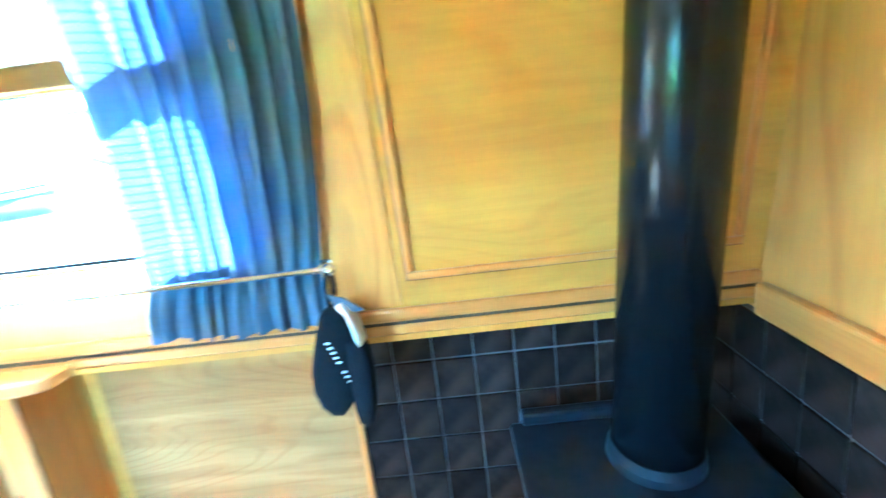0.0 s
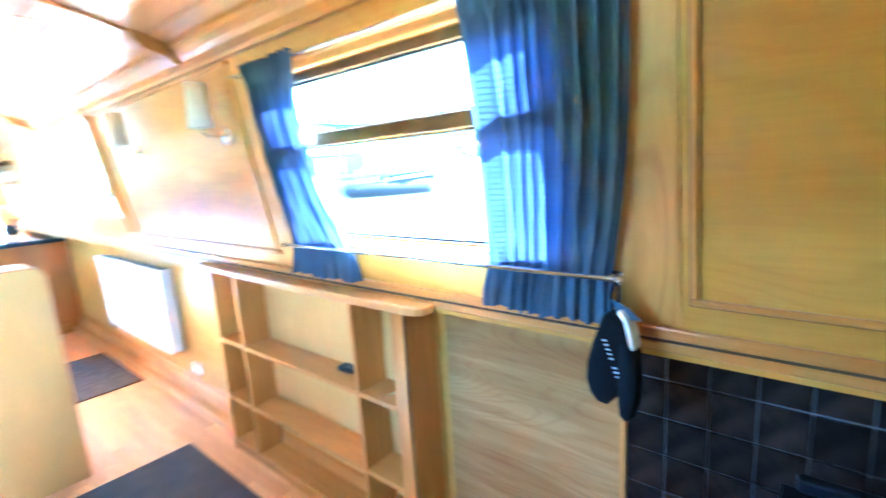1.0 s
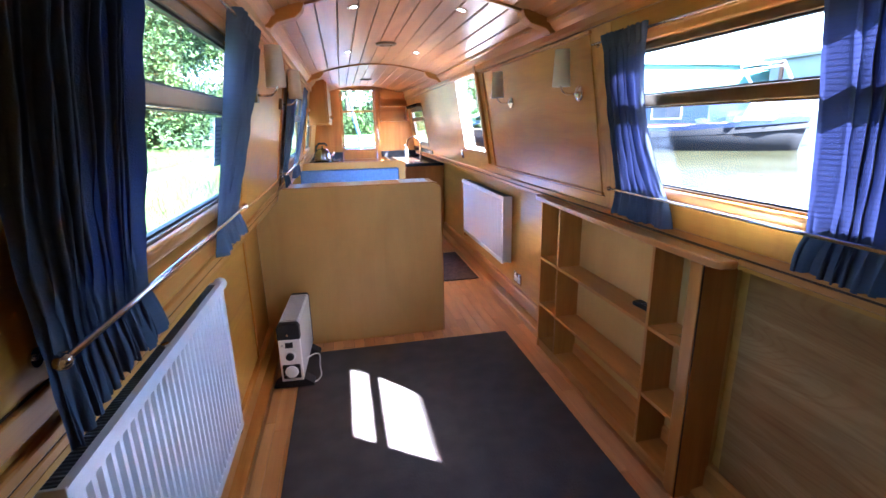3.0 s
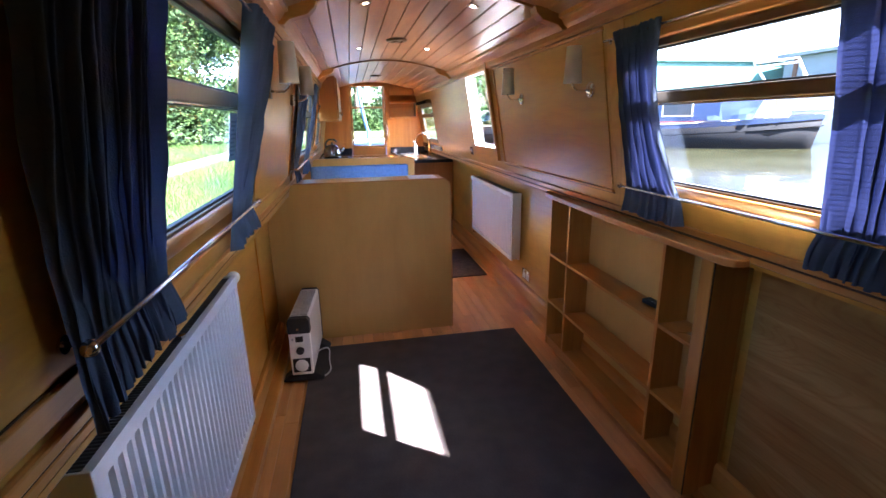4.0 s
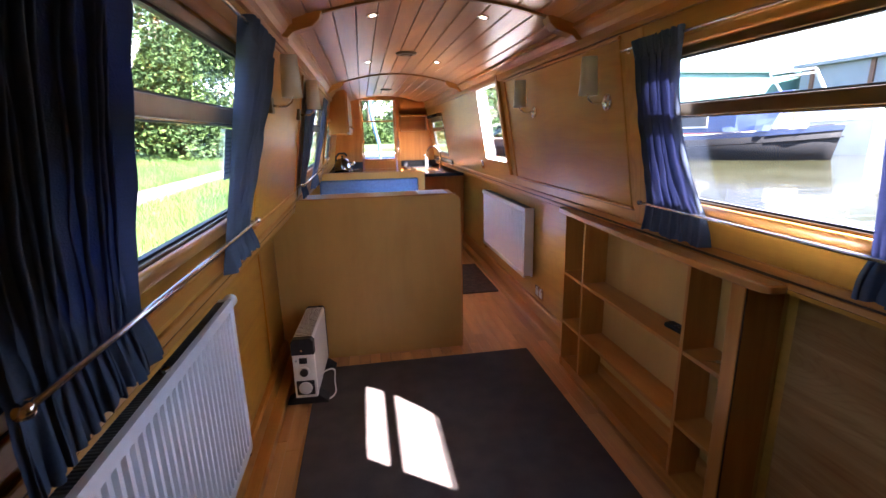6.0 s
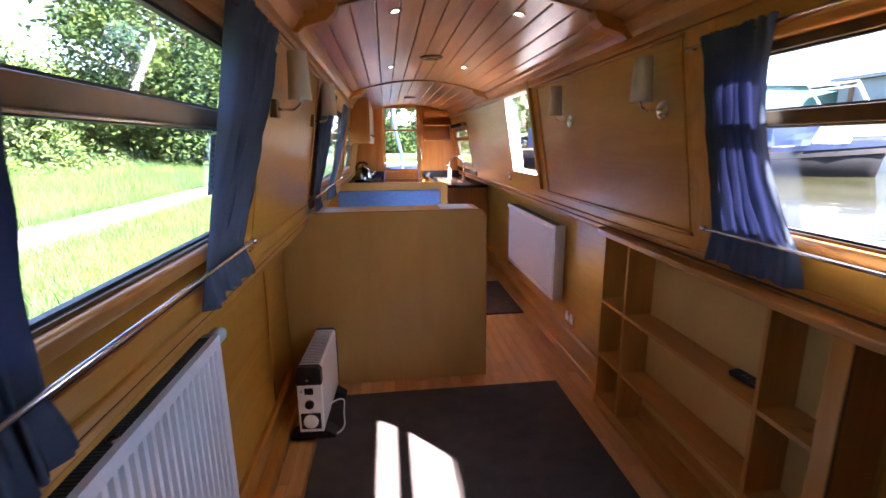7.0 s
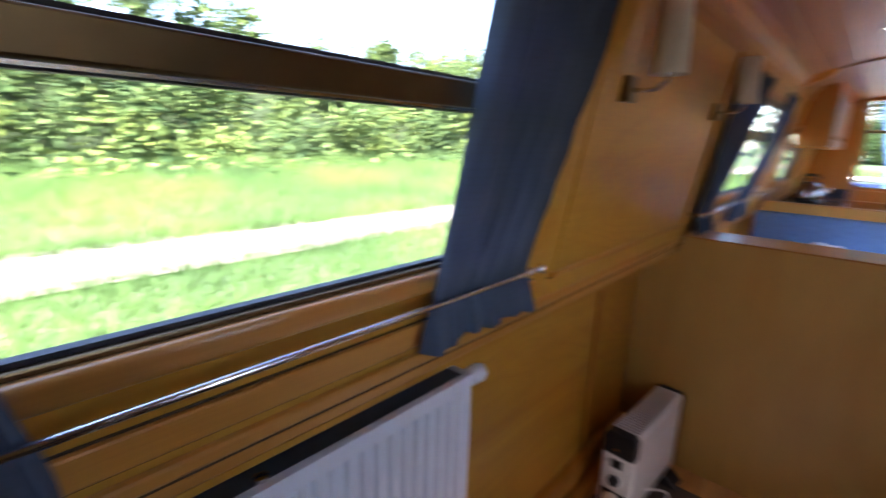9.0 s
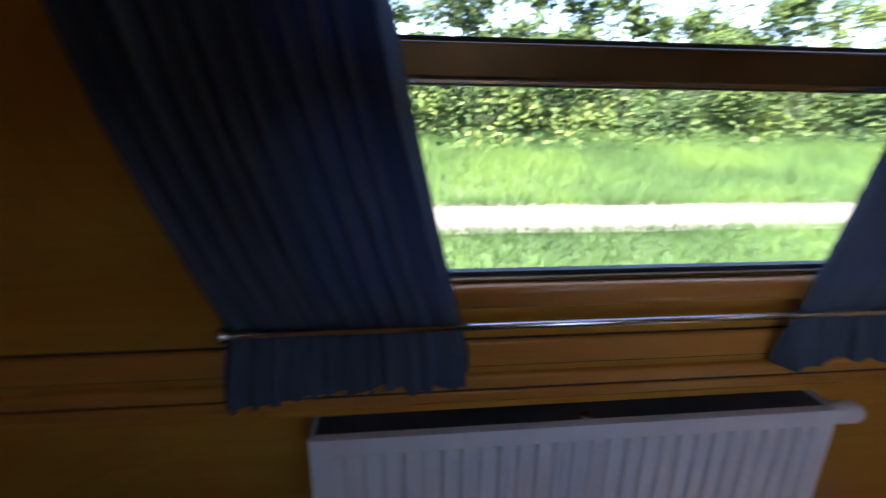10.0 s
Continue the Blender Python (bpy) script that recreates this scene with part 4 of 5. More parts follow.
heat = heater()
heat.matrix_basis = pose(-0.690, 2.475, 0.0145, 0, 0, -3)
cable = [(-0.632, 2.62, 0.10), (-0.60, 2.63, 0.115), (-0.575, 2.66, 0.11), (-0.555, 2.68, 0.085), (-0.565, 2.65, 0.04), (-0.555, 2.60, 0.020), (-0.55, 2.55, 0.019), (-0.57, 2.50, 0.019), (-0.60, 2.49, 0.02)]
cord = bpy.data.curves.new("power_cord", "CURVE")
cord.dimensions, cord.bevel_depth, cord.resolution_u = "3D", 0.0038, 6
sp = cord.splines.new("NURBS")
sp.points.add(len(cable) - 1)
for q, c in zip(sp.points, cable):
    q.co = (*c, 1)
sp.use_endpoint_u = True
cord.materials.append(white_plastic)
cord_ob = new("power_cord", cord)
tagged(cord_ob, "white power cord curling from the heater onto the carpet", "power cord")


# ---- stove corner ----
def stove():
    ob = thing("wood_stove", "black steel solid-fuel stove on a tiled hearth in the corner", "stove")
    x0, x1, y0, y1 = 0.365, 0.715, 0.105, 0.460
    part("body", box(x0 + 0.015, x1 - 0.015, y0 + 0.015, y1 - 0.015, 0.290, 0.752, bevel=0.008), black_steel, ob)
    part("top_plate", box(x0, x1, y0, y1, 0.752, 0.770, bevel=0.005), black_steel, ob)
    part("top_rail", box(x1 - 0.020, x1 + 0.004, y0 + 0.01, y1 - 0.02, 0.771, 0.796, bevel=0.006), black_steel, ob)
    door = part("fire_door", box(x0 - 0.004, x0 + 0.014, y0 + 0.045, y1 - 0.045, 0.36, 0.70, bevel=0.006), black_steel, ob)
    part("door_glass", box(x0 - 0.006, x0 - 0.003, y0 + 0.085, y1 - 0.085, 0.43, 0.66), grille_dark, door)
    part("door_knob", lathe([(0.006, 0.0), (0.006, -0.03), (0.014, -0.034), (0.014, -0.05), (0.008, -0.056)], (x0 - 0.004, y1 - 0.065, 0.55), axis="x", sides=14), steel, door, smooth=True)
    for x in (x0 + 0.04, x1 - 0.04):
        for y in (y0 + 0.04, y1 - 0.04):
            part("leg", lathe([(0.022, 0.2205), (0.018, 0.24), (0.015, 0.292)], (x, y, 0), sides=12), black_steel, ob)
    return ob


stove()
flue_black = plain("flue_enamel", (0.005, 0.0050, 0.0054), 0.22, 0.0, size=3, vary=0.1)
flue_black.node_tree.nodes["Principled BSDF"].inputs["Specular IOR Level"].default_value = 0.28
flue = thing("flue_pipe", "thick black enamelled flue pipe rising from the stove to the ceiling", "flue pipe")
part("pipe", tube([(0.600, 0.2545, 0.7705), (0.5445, 0.216, 1.87)], 0.0635, sides=64), flue_black, flue, smooth=True)
part("collar", tube([(0.600, 0.2545, 0.7705), (0.5993, 0.254, 0.785), (0.5985, 0.2535, 0.798)], 0.07, radii=[0.0715, 0.070, 0.0655], sides=48), black_steel, flue, "black cast collar")
hearth = part("hearth", box(0.20, 0.862, Y0 + 0.02, 0.757, 0.0, 0.208, bevel=0.004), birch)
tagged(hearth, "raised timber hearth plinth under the stove", "hearth", kind="structure")
tagged(part("trim_bulkhead", box(0.10, 0.72, Y0, Y0 + 0.022, 0.927, 0.984, bevel=0.006), oak_x), "timber capping over the bulkhead tiles", "trim", kind="structure")

# oven mitt on the rod's end
mitt = thing("oven_mitt", "black oven mitt with a pale lining hanging from the curtain rod", "oven mitt")


def mitt_shape(outline, x0, x1, bm=None):
    own = bmesh.new()
    cy = sum(p[0] for p in outline) / len(outline)
    cz = sum(p[1] for p in outline) / len(outline)
    layers = []
    for k in range(7):
        a = math.pi * k / 6
        f = 0.72 + 0.28 * math.sin(a)
        x = (x0 + x1) / 2 - math.cos(a) * (x1 - x0) / 2
        layers.append([own.verts.new((x, cy + (y - cy) * f, cz + (z - cz) * (0.90 + 0.10 * math.sin(a)))) for y, z in outline])
    n = len(outline)
    for l0, l1 in zip(layers, layers[1:]):
        for i in range(n):
            own.faces.new((l0[i], l0[(i + 1) % n], l1[(i + 1) % n], l1[i]))
    own.faces.new(layers[0])
    own.faces.new(layers[-1][::-1])
    return merge(bm, own)


palm = [(0.742, 1.030), (0.726, 1.040), (0.704, 1.036), (0.692, 1.000), (0.695, 0.950), (0.705, 0.905), (0.716, 0.868), (0.732, 0.850), (0.752, 0.852), (0.768, 0.868), (0.776, 0.895), (0.774, 0.930), (0.762, 0.975), (0.750, 1.010)]
thumb = [(0.706, 0.985), (0.690, 0.990), (0.676, 0.965), (0.672, 0.920), (0.676, 0.868), (0.683, 0.838), (0.696, 0.828), (0.708, 0.838), (0.712, 0.868), (0.712, 0.930)]
part("palm", mitt_shape(palm, 0.655, 0.695), mitt_black, mitt, smooth=True)
part("thumb", mitt_shape(thumb, 0.650, 0.692), mitt_black, mitt, smooth=True)
lip = [(0.714, 1.041), (0.703, 1.030), (0.695, 1.006), (0.689, 0.980), (0.683, 0.971), (0.678, 0.978), (0.684, 1.008), (0.694, 1.033), (0.706, 1.047)]
part("lining", mitt_shape(lip, 0.652, 0.690), lining_white, mitt, "pale fleece lining at the opening", smooth=True)
part("loop", tube([(0.672, 0.725, 1.03), (0.668, 0.727, 1.07), (0.668, 0.719, 1.100), (0.676, 0.716, 1.098), (0.680, 0.716, 1.07), (0.680, 0.722, 1.03)], 0.0035, sides=8), mitt_black, mitt, smooth=True)
part("tag", prism([(0.726, 1.062), (0.700, 1.052), (0.672, 1.030), (0.690, 1.028), (0.716, 1.040)], "x", 0.664, 0.668), curtain_blue, mitt)
for i in range(9):
    z = 0.985 - i * 0.0085
    y = 0.735 - i * 0.0032
    if i != 5:
        part("lettering", box(0.6535, 0.6545, y - 0.0035, y + 0.0035, z - 0.0016, z + 0.0016), paper, mitt, "white printed bar")


# ---- galley ----
def base_cabinet(name, x0, x1, y0, y1, label, doors, face):
    ob = thing(name, label, "kitchen cabinet")
    part("carcass", box(x0, x1, y0, y1, 0.10, 0.862, bevel=0.002), cherry_z, ob)
    part("kick_board", box(x0 + 0.03, x1 - 0.001, y0 + 0.03, y1, 0.0, 0.099), oak_y, ob)
    w = (y1 - y0) / doors
    for i in range(doors):
        a, b = y0 + i * w + 0.008, y0 + (i + 1) * w - 0.008
        xf = x0 if face < 0 else x1
        d = part("door", box(*sorted((xf, xf + face * 0.018)), a, b, 0.13, 0.845, bevel=0.003), cherry_z, ob)
        part("handle", tube([(xf + face * 0.018, b - 0.05, 0.70), (xf + face * 0.04, b - 0.05, 0.71), (xf + face * 0.04, b - 0.05, 0.79), (xf + face * 0.018, b - 0.05, 0.80)], 0.005, sides=8), steel, d, smooth=True)
    return ob


base_cabinet("base_cabinet", 0.330, 0.870, 5.80, 7.195, "varnished timber base cabinet under the sink worktop", 3, -1)
base_cabinet("base_cabinet", -0.870, -0.345, 4.95, 7.195, "varnished timber base cabinet on the towpath side", 4, 1)
wt_r = thing("worktop", "dark speckled worktop with an inset steel sink", "worktop")
part("slab", holed_slab([0.285, 0.862], [5.755, 7.195], [(0.36, 0.62, 6.05, 6.60)], lambda u, v, w: (u, v, w), 0.864, 0.900), worktop_dark, wt_r)
part("upstand", box(0.225, 0.79, 7.172, 7.196, 0.9005, 0.985, bevel=0.002), worktop_dark, wt_r)
part("upstand", lean_box(1, 5.76, 7.17, 0.995, 1.05, -0.022, -0.001), worktop_dark, wt_r)
sink = thing("sink", "stainless steel sink bowl with a drainer in the worktop", "sink")
bowl = bmesh.new()
for x0, x1, y0, y1, z0, z1 in ((0.361, 0.619, 6.051, 6.599, 0.760, 0.764), (0.361, 0.365, 6.051, 6.599, 0.764, 0.902), (0.615, 0.619, 6.051, 6.599, 0.764, 0.902), (0.365, 0.615, 6.051, 6.055, 0.764, 0.902), (0.365, 0.615, 6.595, 6.599, 0.764, 0.902)):
    box(x0, x1, y0, y1, z0, z1, bm=bowl)
part("bowl", bowl, steel, sink)
part("rim", holed_slab([0.335, 0.645], [6.02, 7.00], [(0.366, 0.614, 6.056, 6.594)], lambda u, v, w: (u, v, w), 0.9005, 0.9045), steel, sink)
bm = bmesh.new()
for i in range(5):
    box(0.38 + i * 0.05, 0.392 + i * 0.05, 6.64, 6.97, 0.9046, 0.908, bm=bm, bevel=0.0012)
part("drainer_ribs", bm, steel, sink)
tap = thing("kitchen_tap", "tall chrome swan-neck mixer tap behind the sink", "tap")
part("base", lathe([(0.026, 0.0), (0.026, 0.006), (0.019, 0.012), (0.018, 0.07), (0.014, 0.085)], (0.675, 6.36, 0.905)), chrome, tap, smooth=True)
arc = [(0.675, 6.36, 0.985), (0.675, 6.36, 1.11)] + [(0.585 + 0.09 * math.cos(a), 6.36, 1.11 + 0.09 * math.sin(a)) for a in [math.pi * k / 12 for k in range(1, 12)]] + [(0.495, 6.36, 1.10), (0.495, 6.36, 1.07)]
part("spout", tube(arc, 0.010, sides=12), chrome, tap, smooth=True)
part("lever", tube([(0.675, 6.36, 0.965), (0.66, 6.31, 0.985), (0.655, 6.28, 1.0)], 0.005, sides=8), chrome, tap, smooth=True)
soap_grey = plain("smoky_soap_plastic", (0.20, 0.20, 0.19), 0.35, vary=0.05)
soap = thing("soap_bottle", "pale grey plastic pump soap bottle beside the tap", "bottle")
part("bottle", lathe([(0.021, 0.0), (0.024, 0.006), (0.024, 0.10), (0.020, 0.118), (0.010, 0.125), (0.010, 0.135)], (0.545, 6.78, 0.9085)), soap_grey, soap, smooth=True)
part("pump", tube([(0.545, 6.78, 1.043), (0.545, 6.78, 1.075), (0.515, 6.77, 1.073)], 0.006, sides=8), grey_plastic, soap, smooth=True)
wt_l = thing("worktop", "dark speckled worktop on the towpath side of the galley", "worktop")
part("slab", box(-0.862, -0.335, 4.90, 7.195, 0.864, 0.900, bevel=0.004), worktop_dark, wt_l)
part("upstand", box(-0.79, -0.335, 7.172, 7.196, 0.9005, 0.985, bevel=0.002), worktop_dark, wt_l)
hob = thing("gas_hob", "low steel gas hob set on the worktop", "hob")
part("plate", box(-0.66, -0.38, 6.62, 7.10, 0.901, 0.908, bevel=0.003), steel, hob)
for y in (6.74, 6.98):
    br = part("burner", lathe([(0.042, 0.908), (0.042, 0.918), (0.028, 0.922), (0.0, 0.924)], (-0.52, y, 0), sides=20), black_steel, hob)
    bm = bmesh.new()
    for a in range(4):
        c, d = math.cos(a * math.pi / 2), math.sin(a * math.pi / 2)
        tube([(-0.52 + c * 0.03, y + d * 0.03, 0.932), (-0.52 + c * 0.10, y + d * 0.10, 0.932), (-0.52 + c * 0.10, y + d * 0.10, 0.909)], 0.004, bm=bm, sides=6)
    part("pan_support", bm, black_steel, br)
kettle = thing("kettle", "polished chrome domed kettle with a black handle", "kettle")
kc = (-0.585, 6.28, 0.901)
part("body", lathe([(0.098, 0.0), (0.106, 0.01), (0.106, 0.06), (0.094, 0.12), (0.074, 0.16), (0.048, 0.182), (0.02, 0.188)], kc, sides=32), dark_chrome, kettle, smooth=True)
part("lid_knob", lathe([(0.018, 0.186), (0.008, 0.194), (0.014, 0.206), (0.012, 0.216), (0.0, 0.219)], kc, sides=16), black_plastic, kettle, smooth=True)
part("handle", tube([(kc[0] - 0.080, kc[1], kc[2] + 0.13), (kc[0] - 0.078, kc[1], kc[2] + 0.20), (kc[0] - 0.040, kc[1], kc[2] + 0.245), (kc[0] + 0.030, kc[1], kc[2] + 0.245), (kc[0] + 0.062, kc[1], kc[2] + 0.215)], 0.013, sides=10), black_plastic, kettle, smooth=True)
part("spout", tube([(kc[0] + 0.085, kc[1], kc[2] + 0.07), (kc[0] + 0.125, kc[1], kc[2] + 0.105), (kc[0] + 0.145, kc[1], kc[2] + 0.145)], 0.02, radii=[0.026, 0.018, 0.013], sides=14), chrome, kettle, smooth=True)

cab = thing("wall_cabinet", "varnished timber wall cabinet above the towpath-side worktop", "wall cabinet")
part("carcass", box(-0.655, -0.470, 5.30, 7.195, 1.385, 1.815, bevel=0.002), cherry_z, cab)
part("pelmet", box(-0.66, -0.456, 5.288, 7.195, 1.370, 1.3845, bevel=0.003), oak_y, cab, "pale bottom edge strip")
for i in range(3):
    d = part("door", box(-0.4695, -0.452, 5.31 + i * 0.63, 5.92 + i * 0.63, 1.392, 1.80, bevel=0.003), cherry_z, cab)
    part("knob", lathe([(0.006, 0.0), (0.006, 0.014), (0.013, 0.018), (0.011, 0.026), (0.0, 0.028)], (-0.452, 5.36 + i * 0.63, 1.45), axis="x", sides=14), steel, d, smooth=True)
blind = thing("roller_blind", "dark roller blind rolled up above the galley window", "blind")
part("roll", tube([(0.600, 6.00, 1.585), (0.600, 6.86, 1.585)], 0.020, sides=14), mitt_black, blind, smooth=True)
for y in (5.985, 6.865):
    part("bracket", lean_box(1, y - 0.004, y + 0.004, 1.565, 1.605, -0.060, 0.002), bronze, blind)
shelf_u = thing("wall_shelf", "small open timber shelf unit in the rear corner", "shelf")
part("back_board", box(0.24, 0.62, 7.180, 7.196, 1.40, 1.80), cherry_x, shelf_u)
for z in (1.400, 1.605):
    part("shelf", box(0.24, 0.615, 7.00, 7.179, z, z + 0.018, bevel=0.002), cherry_x, shelf_u)
part("side_panel", box(0.600, 0.616, 7.00, 7.179, 1.4185, 1.6045), cherry_z, shelf_u)
part("valance", box(0.24, 0.575, 7.00, 7.018, 1.715, 1.80), cherry_x, shelf_u)
ctop = part("rear_capping", box(-0.33, 0.225, 7.16, 7.199, 0.862, 0.880, bevel=0.003), cherry_x)
tagged(ctop, "timber capping on the step inside the rear door", "trim", kind="structure")

# rear door
door = thing("door_1", "glazed timber rear door with a low panel, closed", "door", kind="structure")
part("lower_panel", box(-0.322, 0.160, 7.203, 7.235, 0.01, 0.985, bevel=0.003), cherry_z, door)
for x0, x1 in ((-0.322, -0.296), (0.140, 0.166)):
    part("stile", box(x0, x1, 7.203, 7.235, 0.986, 1.838, bevel=0.003), cherry_z, door)
part("rail", box(-0.2955, 0.1395, 7.203, 7.235, 0.986, 1.018, bevel=0.003), cherry_x, door)
part("rail", box(-0.2955, 0.1395, 7.203, 7.235, 1.538, 1.562, bevel=0.003), cherry_x, door)
for z0, z1 in ((1.0185, 1.5375), (1.5625, 1.838)):
    g = part("pane", box(-0.2955, 0.1395, 7.216, 7.220, z0, z1), glass, door)
    g.visible_shadow = False
tagged(part("door_frame_1", box(0.168, 0.222, 7.19, 7.245, 0.0, 1.84, bevel=0.003), cherry_z), "upright timber door post with steel fittings", "trim", kind="structure")
bolt = thing("door_bolt", "tall slim steel bolt on the rear door post", "door bolt")
part("rod", tube([(0.195, 7.184, 1.05), (0.195, 7.184, 1.42)], 0.005, sides=8), steel, bolt, smooth=True)
part("plate", box(0.180, 0.210, 7.1855, 7.1895, 1.15, 1.30), steel, bolt)

# papers on the dinette
note = part("notice", lean_box(-1, 1.585, 1.670, 1.255, 1.388, 0.0075, 0.0085), paper)
tagged(note, "white printed notice stuck inside the window pane", "notice")
for i in range(9):
    part("print_line", lean_box(-1, 1.593, 1.662 - 0.010 * (i % 3), 1.362 - i * 0.0115, 1.3665 - i * 0.0115, 0.0068, 0.0074), grey_plastic, note)
sheet = part("paper_sheet", box(-0.01, 0.17, 3.045, 3.225, 1.0075, 1.0095), paper)
tagged(sheet, "white sheet of paper lying on the bench-back shelf", "paper")
bm = bmesh.new()
bmesh.ops.create_icosphere(bm, subdivisions=4, radius=1.0)
for v in bm.verts:
    n = noise.noise(v.co * 2.3) * 0.35 + noise.noise(v.co * 6.0) * 0.12
    v.co = Vector((v.co.x * (0.12 + 0.05 * n), v.co.y * (0.10 + 0.04 * n), max(0.0, v.co.z * 0.09 + 0.05 * n + 0.045)))
bundle = part("cloth_bundle", bm, paper, smooth=True)
bundle.location = (-0.32, 4.10, 0.7455)
tagged(bundle, "crumpled white cloth lying on the dinette table", "cloth")


# ---- outside ----
grass_soil = plain("meadow_soil", (0.025, 0.054, 0.012), 0.95, size=1.3, vary=0.3, relief=0.02, spread=(0.043, 0.078, 0.019))
path_stone = plain("pale_gravel", (0.120, 0.102, 0.085), 0.95, size=2.2, vary=0.25, relief=0.01)
water_mat = plain("canal_water", (0.027, 0.027, 0.014), 0.07, size=0.6, vary=0.15)
hull_black = plain("hull_black", (0.005, 0.005, 0.006), 0.75, size=3)
hull_black.node_tree.nodes["Principled BSDF"].inputs["Specular IOR Level"].default_value = 0.12
hull_blue = plain("hull_blue", (0.012, 0.022, 0.065), 0.35, size=3)
canvas_blue = plain("blue_canvas", (0.014, 0.030, 0.10), 0.85, size=6)
cream = plain("cream_paint", (0.62, 0.56, 0.45), 0.5)
ochre = plain("ochre_paint", (0.55, 0.36, 0.06), 0.5)
red_paint = plain("red_paint", (0.40, 0.05, 0.03), 0.5)
teal_sheet = plain("teal_cladding", (0.045, 0.125, 0.108), 0.6, size=2)
bark = plain("bark", (0.10, 0.075, 0.05), 0.95, size=12, vary=0.4, relief=0.02)


def leaf_material(name, dark, light, clump=1.2):
    m, t, p = nodes_of(name)
    g = t.nodes.new("ShaderNodeNewGeometry")
    nz = add(t, "ShaderNodeTexNoise", Scale=clump, Detail=2.0)
    co = t.nodes.new("ShaderNodeTexCoord")
    t.links.new(co.outputs["Object"], nz.inputs["Vector"])
    tone = ramp(t, nz.outputs[0], [(0.36, (0.50, 0.58, 0.62)), (0.52, (1.0, 1.0, 1.0)), (0.66, (1.45, 1.30, 1.0))])
    base = ramp(t, g.outputs["Random Per Island"], [(0.0, dark), (0.7, [(a + b) / 2 for a, b in zip(dark, light)]), (1.0, light)])
    mul = add(t, "ShaderNodeMix")
    mul.data_type, mul.blend_type = "RGBA", "MULTIPLY"
    mul.inputs[0].default_value = 1.0
    t.links.new(base, mul.inputs[6])
    t.links.new(tone, mul.inputs[7])
    col = mul.outputs[2]
    t.links.new(col, p.inputs["Base Color"])
    p.inputs["Roughness"].default_value = 0.75
    p.inputs["Specular IOR Level"].default_value = 0.2
    tr = t.nodes.new("ShaderNodeBsdfTranslucent")
    t.links.new(col, tr.inputs[0])
    mix = t.nodes.new("ShaderNodeMixShader")
    mix.inputs[0].default_value = 0.225
    t.links.new(p.outputs[0], mix.inputs[1])
    t.links.new(tr.outputs[0], mix.inputs[2])
    t.links.new(mix.outputs[0], t.nodes["Material Output"].inputs["Surface"])
    return m


hedge_leaf = leaf_material("hedge_leaf", (0.014, 0.036, 0.010), (0.120, 0.172, 0.048))
blade_green = leaf_material("grass_blade", (0.039, 0.086, 0.019), (0.074, 0.124, 0.032), 0.8)
tree_leaf = leaf_material("tree_leaf", (0.010, 0.026, 0.007), (0.052, 0.092, 0.022))


def bank_z(x):
    """Ground height left of the mooring edge."""
    if x > -6.0:
        return 0.70 + 0.02 * (-1.3 - x)
    return 0.794 + 0.16 * (-6.0 - x) if x > -9 else 1.274


# ground: bank, canal bed, far bank in one sheet
xs = [-600, -60, -9, -7.5, -6, -4.5, -3.2, -2.4, -1.30, -1.28, -1.0, 0, 1.5, 10, 24.0, 24.2, 40, 80, 600]
zs = [3.0, 1.6, 1.274, 1.034, 0.794, 0.764, 0.738, 0.722, 0.70, -0.6, -0.8, -0.8, -0.8, -0.8, -0.6, 0.75, 0.9, 1.2, 3.0]
bm = bmesh.new()
ysg = [-600, -60, -20, -8, -3, 0, 2, 4, 7, 11, 16, 25, 40, 70, 600]
grid = [[bm.verts.new((x, y, z)) for x, z in zip(xs, zs)] for y in ysg]
for r0, r1 in zip(grid, grid[1:]):
    for i in range(len(xs) - 1):
        bm.faces.new((r0[i], r0[i + 1], r1[i + 1], r1[i]))
tagged(part("ground", bm, grass_soil), "grassy canal bank and meadow", "ground", kind="structure")
bm = bmesh.new()
left, right = [], []
for k in range(320):
    y = -20 + k * 0.2
    w = 0.16 * noise.noise((0, y * 0.9, 3)) + 0.10 * noise.noise((0, y * 3.1, 8))
    left.append(bm.verts.new((-3.20 + w - 0.002 * y, y, bank_z(-3.1) + 0.012)))
    right.append(bm.verts.new((-2.44 + 0.18 * noise.noise((4, y * 0.9, 1)), y, bank_z(-2.5) + 0.012)))
for k in range(319):
    bm.faces.new((left[k], right[k], right[k + 1], left[k + 1]))
tagged(part("pavement", bm, path_stone), "pale trodden gravel towpath through the grass", "path", kind="structure")
bm = holed_slab([-1.29, 24.1], [-600, 600], [(-1.0, 1.0, -2.0, 9.1)], lambda u, v, w: (u, v, w), 0.34, 0.36)
water = part("water", bm, water_mat)
tagged(water, "calm olive-green canal water", "water", kind="structure")
_t = water_mat.node_tree
_n = add(_t, "ShaderNodeTexNoise", Scale=2.2, Detail=3.0)
_c = _t.nodes.new("ShaderNodeTexCoord")
_t.links.new(_c.outputs["Object"], _n.inputs["Vector"])
bump(_t, _t.nodes["Principled BSDF"], _n.outputs[0], 0.12, 0.05)
_t.nodes["Principled BSDF"].inputs["Specular IOR Level"].default_value = 0.22


def scatter_mesh(name, verts, faces, material, label, category, parent=None, kind=""):
    me = bpy.data.meshes.new(name)
    me.from_pydata(verts, [], faces)
    me.materials.append(material)
    ob = new(name, me)
    if parent:
        ob.parent = parent
    else:
        tagged(ob, label, category, kind=kind)
    return ob


